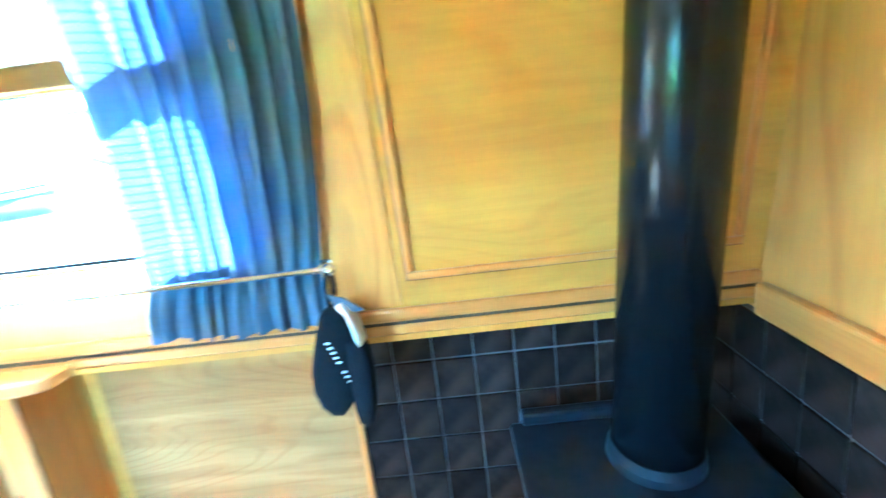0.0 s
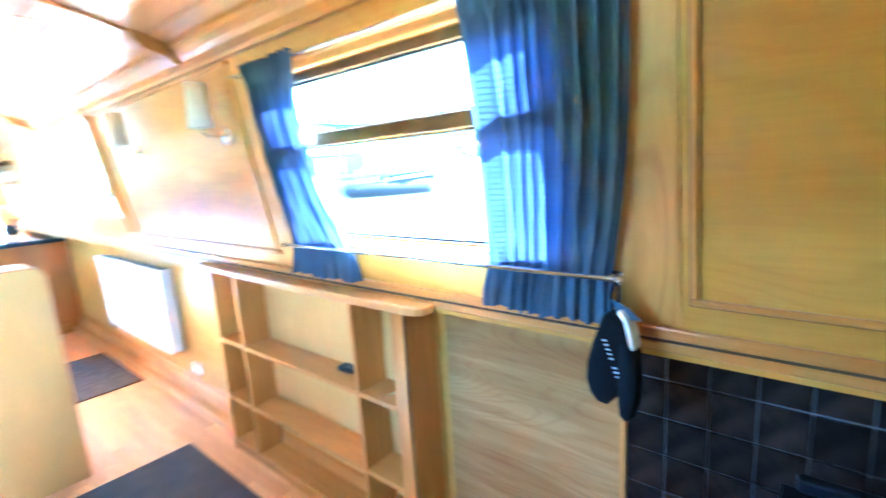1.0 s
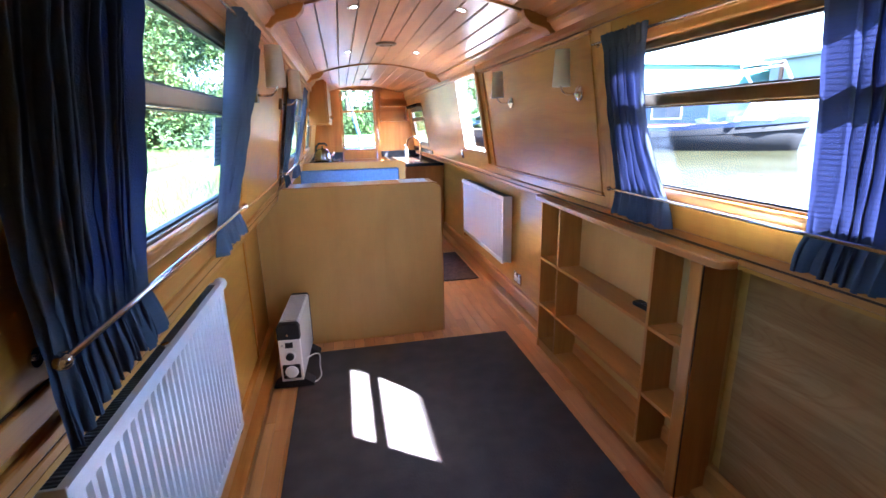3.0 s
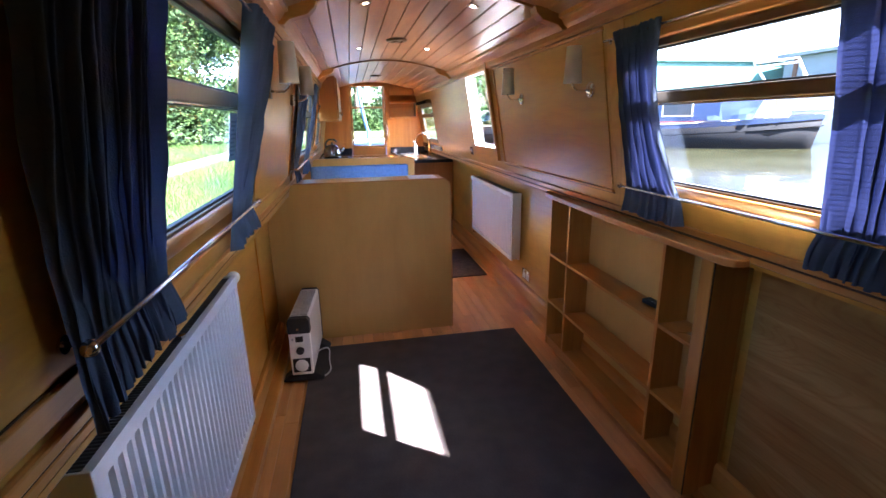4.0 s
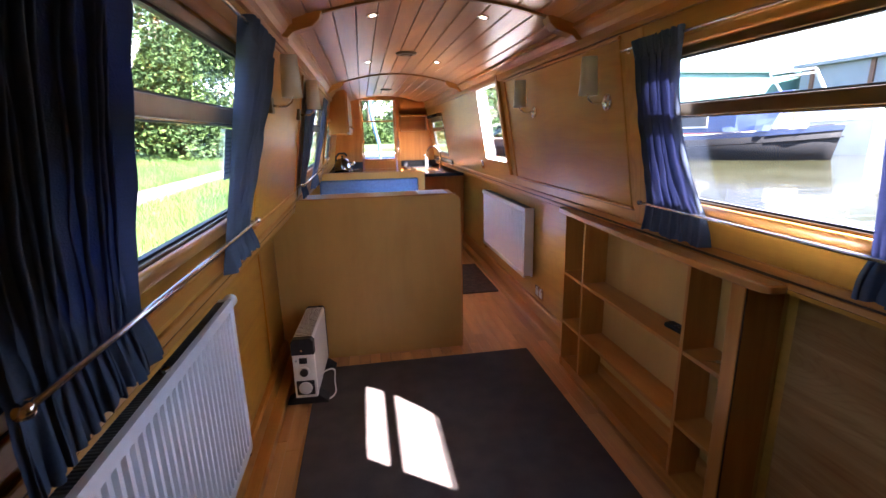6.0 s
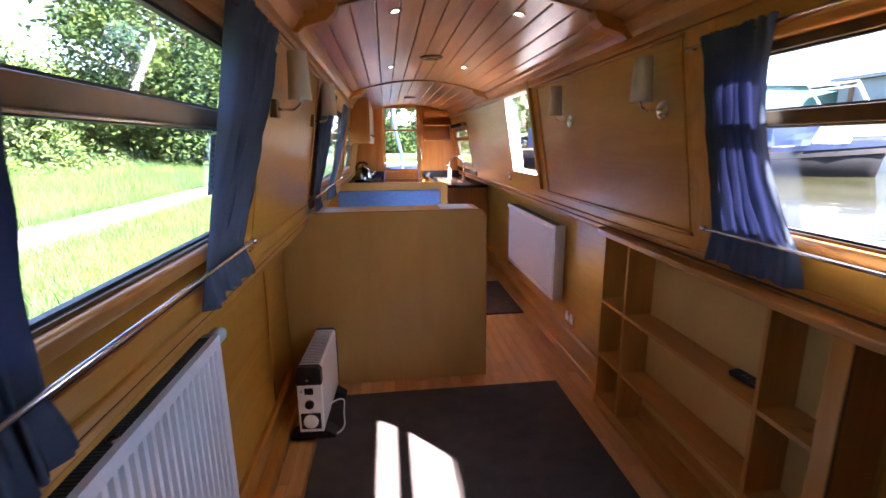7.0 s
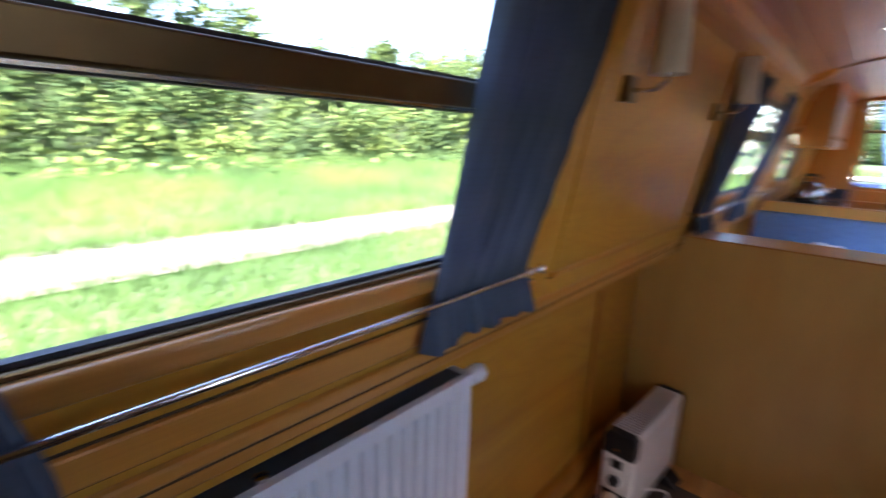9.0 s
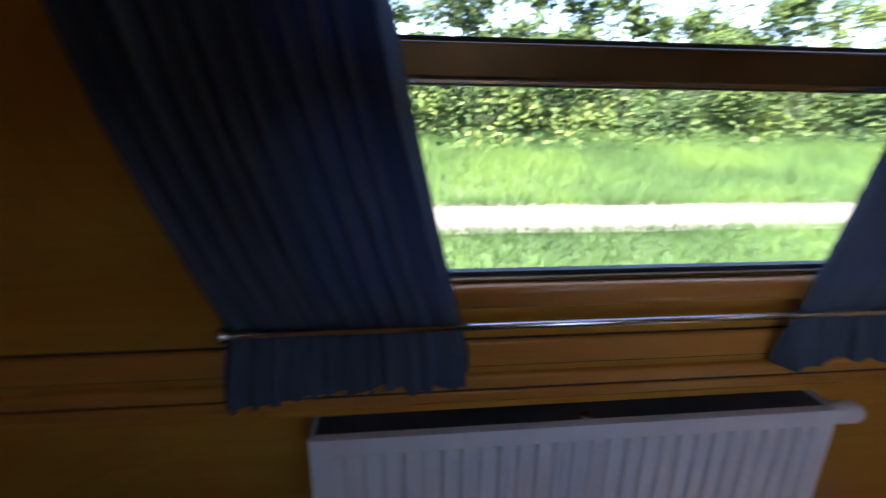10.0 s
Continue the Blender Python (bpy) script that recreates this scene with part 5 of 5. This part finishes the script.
def leaves(centres, size, rnd):
    """Folded leaf shapes round the given points."""
    verts, faces = [], []
    for c in centres:
        a = Vector((rnd.gauss(0, 1), rnd.gauss(0, 1), rnd.gauss(0, 0.6))).normalized()
        b = a.orthogonal().normalized()
        b.rotate(Matrix.Rotation(rnd.uniform(0, 6.28), 3, a))
        s = size * rnd.uniform(0.6, 1.3)
        c = Vector(c)
        fold = a.cross(b) * s * 0.12
        n = len(verts)
        verts += [c - a * s * 0.5, c + b * s * 0.30 + fold, c + a * s * 0.5, c - b * s * 0.30 + fold]
        faces += [(n, n + 1, n + 2), (n, n + 2, n + 3)]
    return verts, faces


rnd = random.Random(4)
# grass blades beside the path
verts, faces = [], []
for k in range(150000):
    y = rnd.uniform(-1.5, 14)
    near = rnd.random() < 0.42
    x = rnd.uniform(-2.5, -1.32) if near else rnd.uniform(-7.0, -3.1)
    if rnd.random() < 0.10:
        x = -2.54 + abs(rnd.gauss(0, 0.10)) if near else -3.06 - abs(rnd.gauss(0, 0.10))
    h = rnd.uniform(0.03, 0.08) if near else rnd.uniform(0.06, 0.20) * (1.0 + 0.5 * max(0, noise.noise((x, y, 0)))) * min(1.3, 0.6 + 0.25 * (-3.1 - x))
    a = rnd.uniform(0, 6.28)
    w = rnd.uniform(0.0025, 0.0048)
    lx, ly = rnd.gauss(0, 0.35) * h, rnd.gauss(0, 0.35) * h
    z = bank_z(x)
    n = len(verts)
    verts += [(x - w * math.cos(a), y - w * math.sin(a), z), (x + w * math.cos(a), y + w * math.sin(a), z), (x + lx, y + ly, z + h)]
    faces.append((n, n + 1, n + 2))
scatter_mesh("grass", verts, faces, blade_green, "lush green grass along the towpath", "grass", kind="stuff")


def hedge(y0, y1, x, h, count, seed):
    """Leaf clumps of uneven depth, a ragged top with sprays, and brambles along the foot."""
    r = random.Random(seed)
    small, large = [], []
    clumps = []
    while len(clumps) < 900:
        y = r.uniform(y0, y1)
        top = h * (0.88 + 0.30 * noise.noise((y * 0.45, seed, 0)) + 0.16 * noise.noise((y * 1.7, seed, 7)))
        z = top * (1 - r.random() ** 1.35)
        face = x - 0.5 * z / h + 0.75 * noise.noise((y * 0.8, z * 0.9, seed)) - abs(r.gauss(0, 0.22))
        clumps.append((face, y, z, r.uniform(0.12, 0.34)))
    while len(small) < count:
        cx, cy, cz, cr = r.choice(clumps)
        d = Vector((r.gauss(0, 0.7), r.gauss(0, 1), r.gauss(0, 0.8))) * cr * 0.6
        (small if r.random() < 0.8 else large).append((cx + d.x, cy + d.y, bank_z(x) + max(0.02, cz + d.z)))
    for _ in range(260):
        y = r.uniform(y0, y1)
        top = h * (0.88 + 0.30 * noise.noise((y * 0.45, seed, 0)) + 0.16 * noise.noise((y * 1.7, seed, 7)))
        lean, tall = r.gauss(0, 0.18), r.uniform(0.15, 0.60)
        for k in range(12):
            q = k / 11
            small.append((x - 0.5 + r.gauss(0, 0.05), y + lean * q + r.gauss(0, 0.03), bank_z(x) + top + tall * q))
    for _ in range(150):
        y, cr = r.uniform(y0, y1), r.uniform(0.12, 0.38)
        bx = x + 0.35 + abs(r.gauss(0, 0.28))
        for k in range(int(120 * cr)):
            d = Vector((r.gauss(0, 1), r.gauss(0, 1), abs(r.gauss(0, 1)))) * cr * 0.55
            (large if r.random() < 0.4 else small).append((bx + d.x, y + d.y, bank_z(bx) + d.z * 1.3))
    v1, f1 = leaves(small, 0.080, r)
    v2, f2 = leaves(large, 0.120, r)
    n = len(v1)
    return v1 + v2, f1 + [tuple(i + n for i in q) for q in f2]


v, f = hedge(-8, 16, -6.7, 2.30, 66000, 2)
scatter_mesh("hedge", v, f, hedge_leaf, "dense leafy hedge behind the towpath", "hedge", kind="stuff")
# Slab behind the leaves; the hedge's inner shade is put into its dark colour.
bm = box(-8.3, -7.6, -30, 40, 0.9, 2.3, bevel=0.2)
tagged(part("hedge_core", bm, plain("hedge_shade", (0.020, 0.035, 0.010), 1.0)), "dark slab for the shaded inside of the hedge", "hedge", kind="stuff")


def tree(x, y, z, height, spread, seed, count, low=0.30, size=0.16):
    r = random.Random(seed)
    ob = thing("tree", "broadleaf tree with a full green crown", "tree", "trees on the bank", at=(x, y, z))
    trunk = tube([(0, 0, -0.2), (0.05, 0.03, height * 0.3), (0.0, 0.1, height * 0.6), (0.1, 0.0, height * 0.85)], 0.2, radii=[0.045 * height, 0.032 * height, 0.018 * height, 0.005 * height], sides=10)
    for k in range(7):
        a = r.uniform(0, 6.28)
        h = height * r.uniform(0.3, 0.7)
        q = spread * r.uniform(0.5, 0.8)
        tube([(0.05, 0.05, h), (q * 0.5 * math.cos(a), q * 0.5 * math.sin(a), h + height * 0.10), (q * math.cos(a), q * math.sin(a), h + height * 0.18)], 0.05, bm=trunk, radii=[0.014 * height, 0.009 * height, 0.003 * height], sides=7)
    part("trunk", trunk, bark, ob, smooth=True)
    cs = []
    lumps = []
    for k in range(34):
        a, u = r.uniform(0, 6.28), r.random()
        zz = low + (1 - low) * u
        rr = spread * math.sqrt(max(0.05, 1 - (2 * (u - 0.42)) ** 2)) * r.uniform(0.35, 0.95)
        lumps.append((rr * math.cos(a), rr * math.sin(a), height * zz, spread * r.uniform(0.20, 0.36)))
    while len(cs) < count:
        lx, ly, lz, lr = r.choice(lumps)
        d = Vector((r.gauss(0, 1), r.gauss(0, 1), r.gauss(0, 0.8))).normalized() * lr * (r.random() ** 0.4)
        cs.append((lx + d.x, ly + d.y, lz + d.z))
    v, f = leaves(cs, size, r)
    scatter_mesh("crown", v, f, tree_leaf, "", "", parent=ob)
    return ob


tree(-5.4, 14.2, 0.8, 6.5, 3.3, 31, 60000, low=0.06, size=0.115)
tree(-9.5, 20.0, 1.3, 7.5, 3.6, 33, 7000, low=0.15, size=0.22)
tree(0.3, 33.0, 0.7, 7.0, 3.2, 41, 14000, low=0.05, size=0.20)
tree(4.2, 37.0, 0.7, 8.0, 3.6, 43, 14000, low=0.05, size=0.22)
for i, (x, y, h, sp2) in enumerate(((8.0, 29.0, 8, 2.8), (3.5, 46, 8, 4.2), (-3.5, 40, 9, 4.5), (10, 50, 9, 5), (16, 44, 8, 4.5), (24, 52, 10, 5), (-12, 36, 8, 4.4))):
    tree(x, y, 0.6, h, sp2, 50 + i, 3200, low=0.08, size=0.42)


# bank behind the stern
bm = box(-40, 60, 24.0, 70, -0.5, 0.76, bevel=0.1)
tagged(part("ground_far_bank", bm, grass_soil), "grassy bank across the water behind the stern", "ground", kind="structure")

# moored boats across the water
def moored_boat(x, y, turn, length, label, hull, cabin, cover):
    ob = thing("moored_boat", label, "boat", "boats moored opposite", at=(x, y, 0.36))
    secs = []
    bm = bmesh.new()
    for k in range(41):
        u = k / 40
        w = 1.03 * (1 - max(0, (u - 0.72) / 0.28) ** 2 * 0.98)
        sheer = 0.78 + 0.26 * max(0, (u - 0.6) / 0.4) ** 1.6
        yy = length * (u - 0.5)
        flare = 0.25 * max(0, (u - 0.7) / 0.3)
        secs.append([bm.verts.new((-w, yy + flare, sheer)), bm.verts.new((-w * 0.96, yy, -0.3)), bm.verts.new((w * 0.96, yy, -0.3)), bm.verts.new((w, yy + flare, sheer))])
    for a, b in zip(secs, secs[1:]):
        for i in range(3):
            bm.faces.new((a[i], b[i], b[i + 1], a[i + 1]))
        bm.faces.new((a[3], b[3], b[0], a[0]))
    bm.faces.new(secs[0])
    bm.faces.new(secs[-1][::-1])
    part("hull", bm, hull, ob, smooth=True)
    for s in (-1, 1):
        band = bmesh.new()
        strip = []
        for k in range(25):
            u = 0.52 + 0.48 * k / 24
            w = 1.03 * (1 - max(0, (u - 0.72) / 0.28) ** 2 * 0.98) + 0.012
            top = 0.78 + 0.26 * max(0, (u - 0.6) / 0.4) ** 1.6
            yy = length * (u - 0.5) + 0.25 * max(0, (u - 0.7) / 0.3)
            strip.append([band.verts.new((s * w, yy, top - 0.03)), band.verts.new((s * w * 0.995, yy - 0.02, top - 0.19)), band.verts.new((s * (w - 0.02), yy - 0.02, top - 0.19)), band.verts.new((s * (w - 0.02), yy, top - 0.03))])
        for a, b in zip(strip, strip[1:]):
            for i in range(4):
                band.faces.new((a[i], b[i], b[(i + 1) % 4], a[(i + 1) % 4]))
        part("bow_band", band, cabin, ob, "blue painted band along the bow")
        pts = [(s * (1.04 * (1 - max(0, (u - 0.72) / 0.28) ** 2 * 0.98)), length * (u - 0.5) + 0.25 * max(0, (u - 0.7) / 0.3), 0.74 + 0.26 * max(0, (u - 0.6) / 0.4) ** 1.6) for u in np.linspace(0, 1, 12)]
        part("rubbing_strake", tube(pts, 0.016, sides=8), cream, ob)
        part("lower_strake", tube([(x * 0.985, y, z - 0.34) for x, y, z in pts], 0.02, sides=8), hull, ob)
    cb = prism([(-0.86, 0.76), (0.86, 0.76), (0.74, 1.55), (0.5, 1.66), (-0.5, 1.66), (-0.74, 1.55)], "y", -length * 0.46, length * 0.29, bevel=0.01)
    cabin_ob = part("cabin", cb, cabin, ob)
    for s in (-1, 1):
        for k in range(5):
            yc = length * 0.18 - k * length * 0.135
            pn = part("cabin_window", box(*sorted((s * 0.815, s * 0.835)), yc - 0.42, yc + 0.42, 1.02, 1.40, bevel=0.008), grille_dark, cabin_ob)
            part("window_trim", holed_slab([yc - 0.46, yc + 0.46], [0.98, 1.44], [(yc - 0.42, yc + 0.42, 1.02, 1.40)], lambda u, v, w, s=s: (s * w, u, v), 0.812, 0.842), cream, pn)
        part("coach_line", box(*sorted((s * 0.845, s * 0.875)), -length * 0.46, length * 0.30, 0.80, 0.835), red_paint, cabin_ob)
    bm = bmesh.new()
    low = [bm.verts.new(c) for c in ((-0.92, 2.95, 0.80), (0.92, 2.95, 0.80), (0.86, 4.05, 0.84), (-0.86, 4.05, 0.84))]
    high = [bm.verts.new(c) for c in ((-0.50, 2.30, 1.70), (0.50, 2.30, 1.70), (0.46, 4.45, 2.00), (-0.46, 4.45, 2.00))]
    for k in range(4):
        bm.faces.new((low[k], low[(k + 1) % 4], high[(k + 1) % 4], high[k]))
    bm.faces.new(low[::-1])
    bm.faces.new(high)
    bmesh.ops.subdivide_edges(bm, edges=bm.edges[:], cuts=5, use_grid_fill=True)
    for v in bm.verts:
        v.co += Vector((0.06, 0.03, 0.05)) * noise.noise(v.co * 2.2)
    part("canvas_cover", bm, cover, ob, "sagging blue canvas cover")
    part("fore_cabin", prism([(-0.55, 0.9), (0.55, 0.9), (0.45, 1.12), (-0.45, 1.12)], "y", 4.1, 4.9, bevel=0.02), cream, ob)
    part("mast", box(-0.03, 0.03, 4.50, 4.56, 1.12, 1.62), ochre, ob, "ochre painted post")
    ob.rotation_euler = (0, 0, radians(turn))
    return ob


moored_boat(9.40, 15.95, 220.5, 11.0, "black-hulled narrowboat with a blue cabin and canvas cover", hull_black, hull_blue, canvas_blue)


off_white = plain("weathered_gelcoat", (0.34, 0.34, 0.33), 0.4, size=2)


def cruiser(x, y, turn):
    """A small white motor cruiser with a raised windscreen and rails."""
    ob = thing("motor_cruiser", "white motor cruiser with a raised windscreen moored behind the narrowboat", "boat", "boats moored opposite", at=(x, y, 0.36))
    hull = bmesh.new()
    secs = []
    for k in range(11):
        u = k / 10
        w = 1.25 * (1 - max(0, (u - 0.55) / 0.45) ** 2.2 * 0.97)
        secs.append([hull.verts.new((-w, 7 * (u - 0.5), 1.0 + 0.3 * u * u)), hull.verts.new((-w * 0.8, 7 * (u - 0.5), -0.3)), hull.verts.new((w * 0.8, 7 * (u - 0.5), -0.3)), hull.verts.new((w, 7 * (u - 0.5), 1.0 + 0.3 * u * u))])
    for a, b in zip(secs, secs[1:]):
        for i in range(3):
            hull.faces.new((a[i], b[i], b[i + 1], a[i + 1]))
        hull.faces.new((a[3], b[3], b[0], a[0]))
    hull.faces.new(secs[0])
    hull.faces.new(secs[-1][::-1])
    part("hull", hull, off_white, ob)
    part("cabin", prism([(-2.6, 1.0), (1.9, 1.15), (1.2, 1.85), (0.2, 2.0), (-2.6, 2.0)], "x", -0.95, 0.95, bevel=0.04), off_white, ob)
    scr = part("windscreen", prism([(0.1, 2.0), (0.16, 2.0), (-0.28, 2.85), (-0.34, 2.85)], "x", -0.85, 0.85), glass, ob)
    scr.visible_shadow = False
    for xx in (-0.88, -0.02, 0.83):
        part("screen_post", tube([(xx, 0.13, 2.0), (xx, -0.31, 2.87)], 0.035, sides=8), off_white, ob)
    part("screen_rail", tube([(-0.90, -1.6, 2.78), (-0.90, -0.31, 2.88), (0.85, -0.31, 2.88), (0.85, -1.6, 2.78)], 0.035, sides=8), off_white, ob)
    for xx in (-0.90, 0.85):
        part("screen_post", tube([(xx, -1.1, 2.0), (xx, -1.6, 2.78)], 0.03, sides=8), off_white, ob)
    part("bow_rail", tube([(-0.95, 0.4, 1.75), (-0.8, 2.0, 1.85), (0.0, 3.2, 1.9), (0.8, 2.0, 1.85), (0.95, 0.4, 1.75)], 0.02, sides=8), steel, ob)
    ob.rotation_euler = (0, 0, radians(turn))
    return ob


cruiser(15.9, 14.9, 222)
jetty = thing("jetty", "low weathered timber jetty beside the moored boats", "jetty")
grey_timber = plain("weathered_timber", (0.085, 0.072, 0.058), 0.9, size=6, vary=0.35, relief=0.01)
part("deck", box(15.0, 23.9, 9.2, 11.6, 0.72, 0.82, bevel=0.01), grey_timber, jetty)
for k in range(6):
    part("post", lathe([(0.10, -0.6), (0.10, 1.10), (0.07, 1.14)], (15.1 + k * 1.7, 9.3, 0), sides=10), grey_timber, jetty)
    part("post", lathe([(0.10, -0.6), (0.10, 1.10), (0.07, 1.14)], (15.1 + k * 1.7, 11.5, 0), sides=10), grey_timber, jetty)
crate = thing("crate", "red plastic crate standing on the jetty", "crate")
part("body", holed_slab([15.7, 16.4], [10.2, 10.8], [(15.74, 16.36, 10.24, 10.76)], lambda u, v, w: (u, v, w), 0.86, 1.25), red_paint, crate)
part("base", box(15.7, 16.4, 10.2, 10.8, 0.821, 0.859), red_paint, crate)
r_b = random.Random(77)
cs = []
while len(cs) < 9000:
    y = r_b.uniform(3, 27)
    top = 2.3 * (0.7 + 0.35 * noise.noise((y * 0.35, 3, 5)))
    z = top * (1 - r_b.random() ** 1.4)
    cs.append((25.4 + r_b.gauss(0, 0.6) + 0.8 * noise.noise((y * 0.6, z, 2)), y, 0.7 + z))
v, f = leaves(cs, 0.28, r_b)
scatter_mesh("bank_bushes", v, f, hedge_leaf, "low bushes along the far canal bank", "bushes", kind="stuff")

shed = thing("boatyard_shed", "long teal-clad boatyard shed behind the moored boats", "building")
part("wall", box(13.0, 34.0, 28.6, 40, 0.7, 4.75), teal_sheet, shed)
part("roof", box(12.8, 34.2, 28.4, 40.2, 4.751, 4.95, bevel=0.02), teal_sheet, shed)
part("door", box(28.5, 31.5, 28.50, 28.555, 0.75, 3.7), cream, shed)
grey_sheet = plain("grey_sheet_cladding", (0.16, 0.16, 0.165), 0.6, size=2)
rust = plain("rusty_brown_paint", (0.11, 0.045, 0.025), 0.8, size=4)
store = thing("boatyard_store", "pale grey sheet-clad boatyard store with brown posts", "building")
part("wall", box(28.0, 36.0, 4.0, 27.6, 0.7, 4.9), grey_sheet, store)
part("roof", prism([(27.6, 4.9), (36.4, 4.9), (36.4, 5.1), (32.0, 6.0), (27.6, 5.1)], "y", 3.7, 27.9), grey_sheet, store)
for k in range(7):
    part("post", box(27.90, 27.995, 5.0 + 3.6 * k, 5.25 + 3.6 * k, 0.7, 4.9), rust, store)
    part("door", box(27.95, 27.998, 6.0 + 3.6 * k, 7.9 + 3.6 * k, 0.72, 3.4), rust if k % 3 == 1 else cream, store)


# stern deck seen through the rear door
pale_blue = plain("pale_blue_paint", (0.10, 0.20, 0.42), 0.5)
deck = thing("stern_deck", "blue and white stern rail and tiller of the boat itself", "boat stern")
part("deck_plate", box(-0.95, 0.95, 7.26, 8.9, 0.55, 0.60), hull_blue, deck)
part("rail", tube([(-0.9, 7.4, 1.02), (-0.9, 8.6, 1.02), (-0.6, 8.95, 1.02), (0.6, 8.95, 1.02), (0.9, 8.6, 1.02), (0.9, 7.4, 1.02)], 0.03, sides=10), cream, deck, smooth=True)
part("coaming", box(-0.9, 0.9, 8.90, 8.97, 0.60, 0.98, bevel=0.01), hull_blue, deck)
part("tiller", tube([(-0.02, 8.75, 0.60), (-0.02, 8.74, 1.05), (-0.03, 8.70, 1.20), (-0.10, 8.55, 1.45), (-0.16, 8.40, 1.75), (-0.15, 8.30, 1.95)], 0.026, sides=10), pale_blue, deck, smooth=True)


# ---- floor strips and tiles ----
strip_w, strip_l = 0.0652, 0.78
strip = piece_mesh("plank", box(-strip_w / 2 + 0.0006, strip_w / 2 - 0.0006, -strip_l / 2 + 0.0006, strip_l / 2 - 0.0006, -0.006, 0.0, bevel=0.0012, segs=1), floor_wood)
rest_v, rest_f, made = [], [], 0
rnd = random.Random(9)
for i in range(27):
    x = -0.852 + i * strip_w
    y = 0.05 + rnd.uniform(-0.3, 0.0)
    while y < 7.1:
        yc = y + strip_l / 2
        hidden = (abs(x) < 0.60 and yc < 2.45) or (x < 0.18 and 3.05 < yc < 4.9)
        if not hidden and yc < 5.2 and made < 300 and yc > 0.9:
            shared("plank", strip, floor_wood, floor_base, Matrix.Translation((x, yc, 0)))
            made += 1
        else:
            n = len(rest_v)
            a, b = strip_w / 2 - 0.0006, strip_l / 2 - 0.0006
            rest_v += [(x - a, yc - b, -0.0005), (x + a, yc - b, -0.0005), (x + a, yc + b, -0.0005), (x - a, yc + b, -0.0005)]
            rest_f.append((n, n + 1, n + 2, n + 3))
        y += strip_l
rest = scatter_mesh("plank_rest", rest_v, rest_f, floor_wood, "", "", parent=floor_base)
tagged(rest, kind="stuff")

tiles_e = tagged(part("tile_backing_east", box(0.866, 0.8795, Y0, 0.7595, 0.151, 0.934), grout), "dark slate-look wall tiles with grey grout", "tiles", kind="structure")
tiles_s = tagged(part("tile_backing_south", box(0.10, 0.8655, Y0 + 0.0005, Y0 + 0.012, 0.0, 0.9265), grout), "dark slate-look wall tiles with grey grout", "tiles", kind="structure")
tw, th = 0.0835, 0.0905
tile = piece_mesh("tile", box(-0.006, 0.0, -tw / 2 + 0.0017, tw / 2 - 0.0017, -th / 2 + 0.0017, th / 2 - 0.0017, bevel=0.0016, segs=1), slate)
half_tile = piece_mesh("tile", box(-0.006, 0.0, -tw / 2 + 0.0017, tw / 2 - 0.0017, -0.046, 0.046, bevel=0.0016, segs=1), slate)
for row in range(8):
    zc = 0.831 - th / 2 - row * th
    for k in range(9):
        yc = 0.7595 - tw / 2 - k * tw
        if zc > 0.17 and yc > Y0 + 0.03:
            shared("tile", tile, slate, tiles_e, Matrix.Translation((0.866, yc, zc)))
    for k in range(9):
        xc = 0.866 - 0.008 - tw / 2 - k * tw
        shared("tile", tile, slate, tiles_s, Matrix.Translation((xc, Y0 + 0.012, zc)) @ Matrix.Rotation(radians(-90), 4, "Z"))
for k in range(9):
    yc = 0.7595 - tw / 2 - k * tw
    if yc > Y0 + 0.03:
        shared("tile", half_tile, slate, tiles_e, Matrix.Translation((0.866, yc, 0.831 + 0.049)))
    xc = 0.866 - 0.008 - tw / 2 - k * tw
    shared("tile", half_tile, slate, tiles_s, Matrix.Translation((xc, Y0 + 0.012, 0.831 + 0.049)) @ Matrix.Rotation(radians(-90), 4, "Z"))
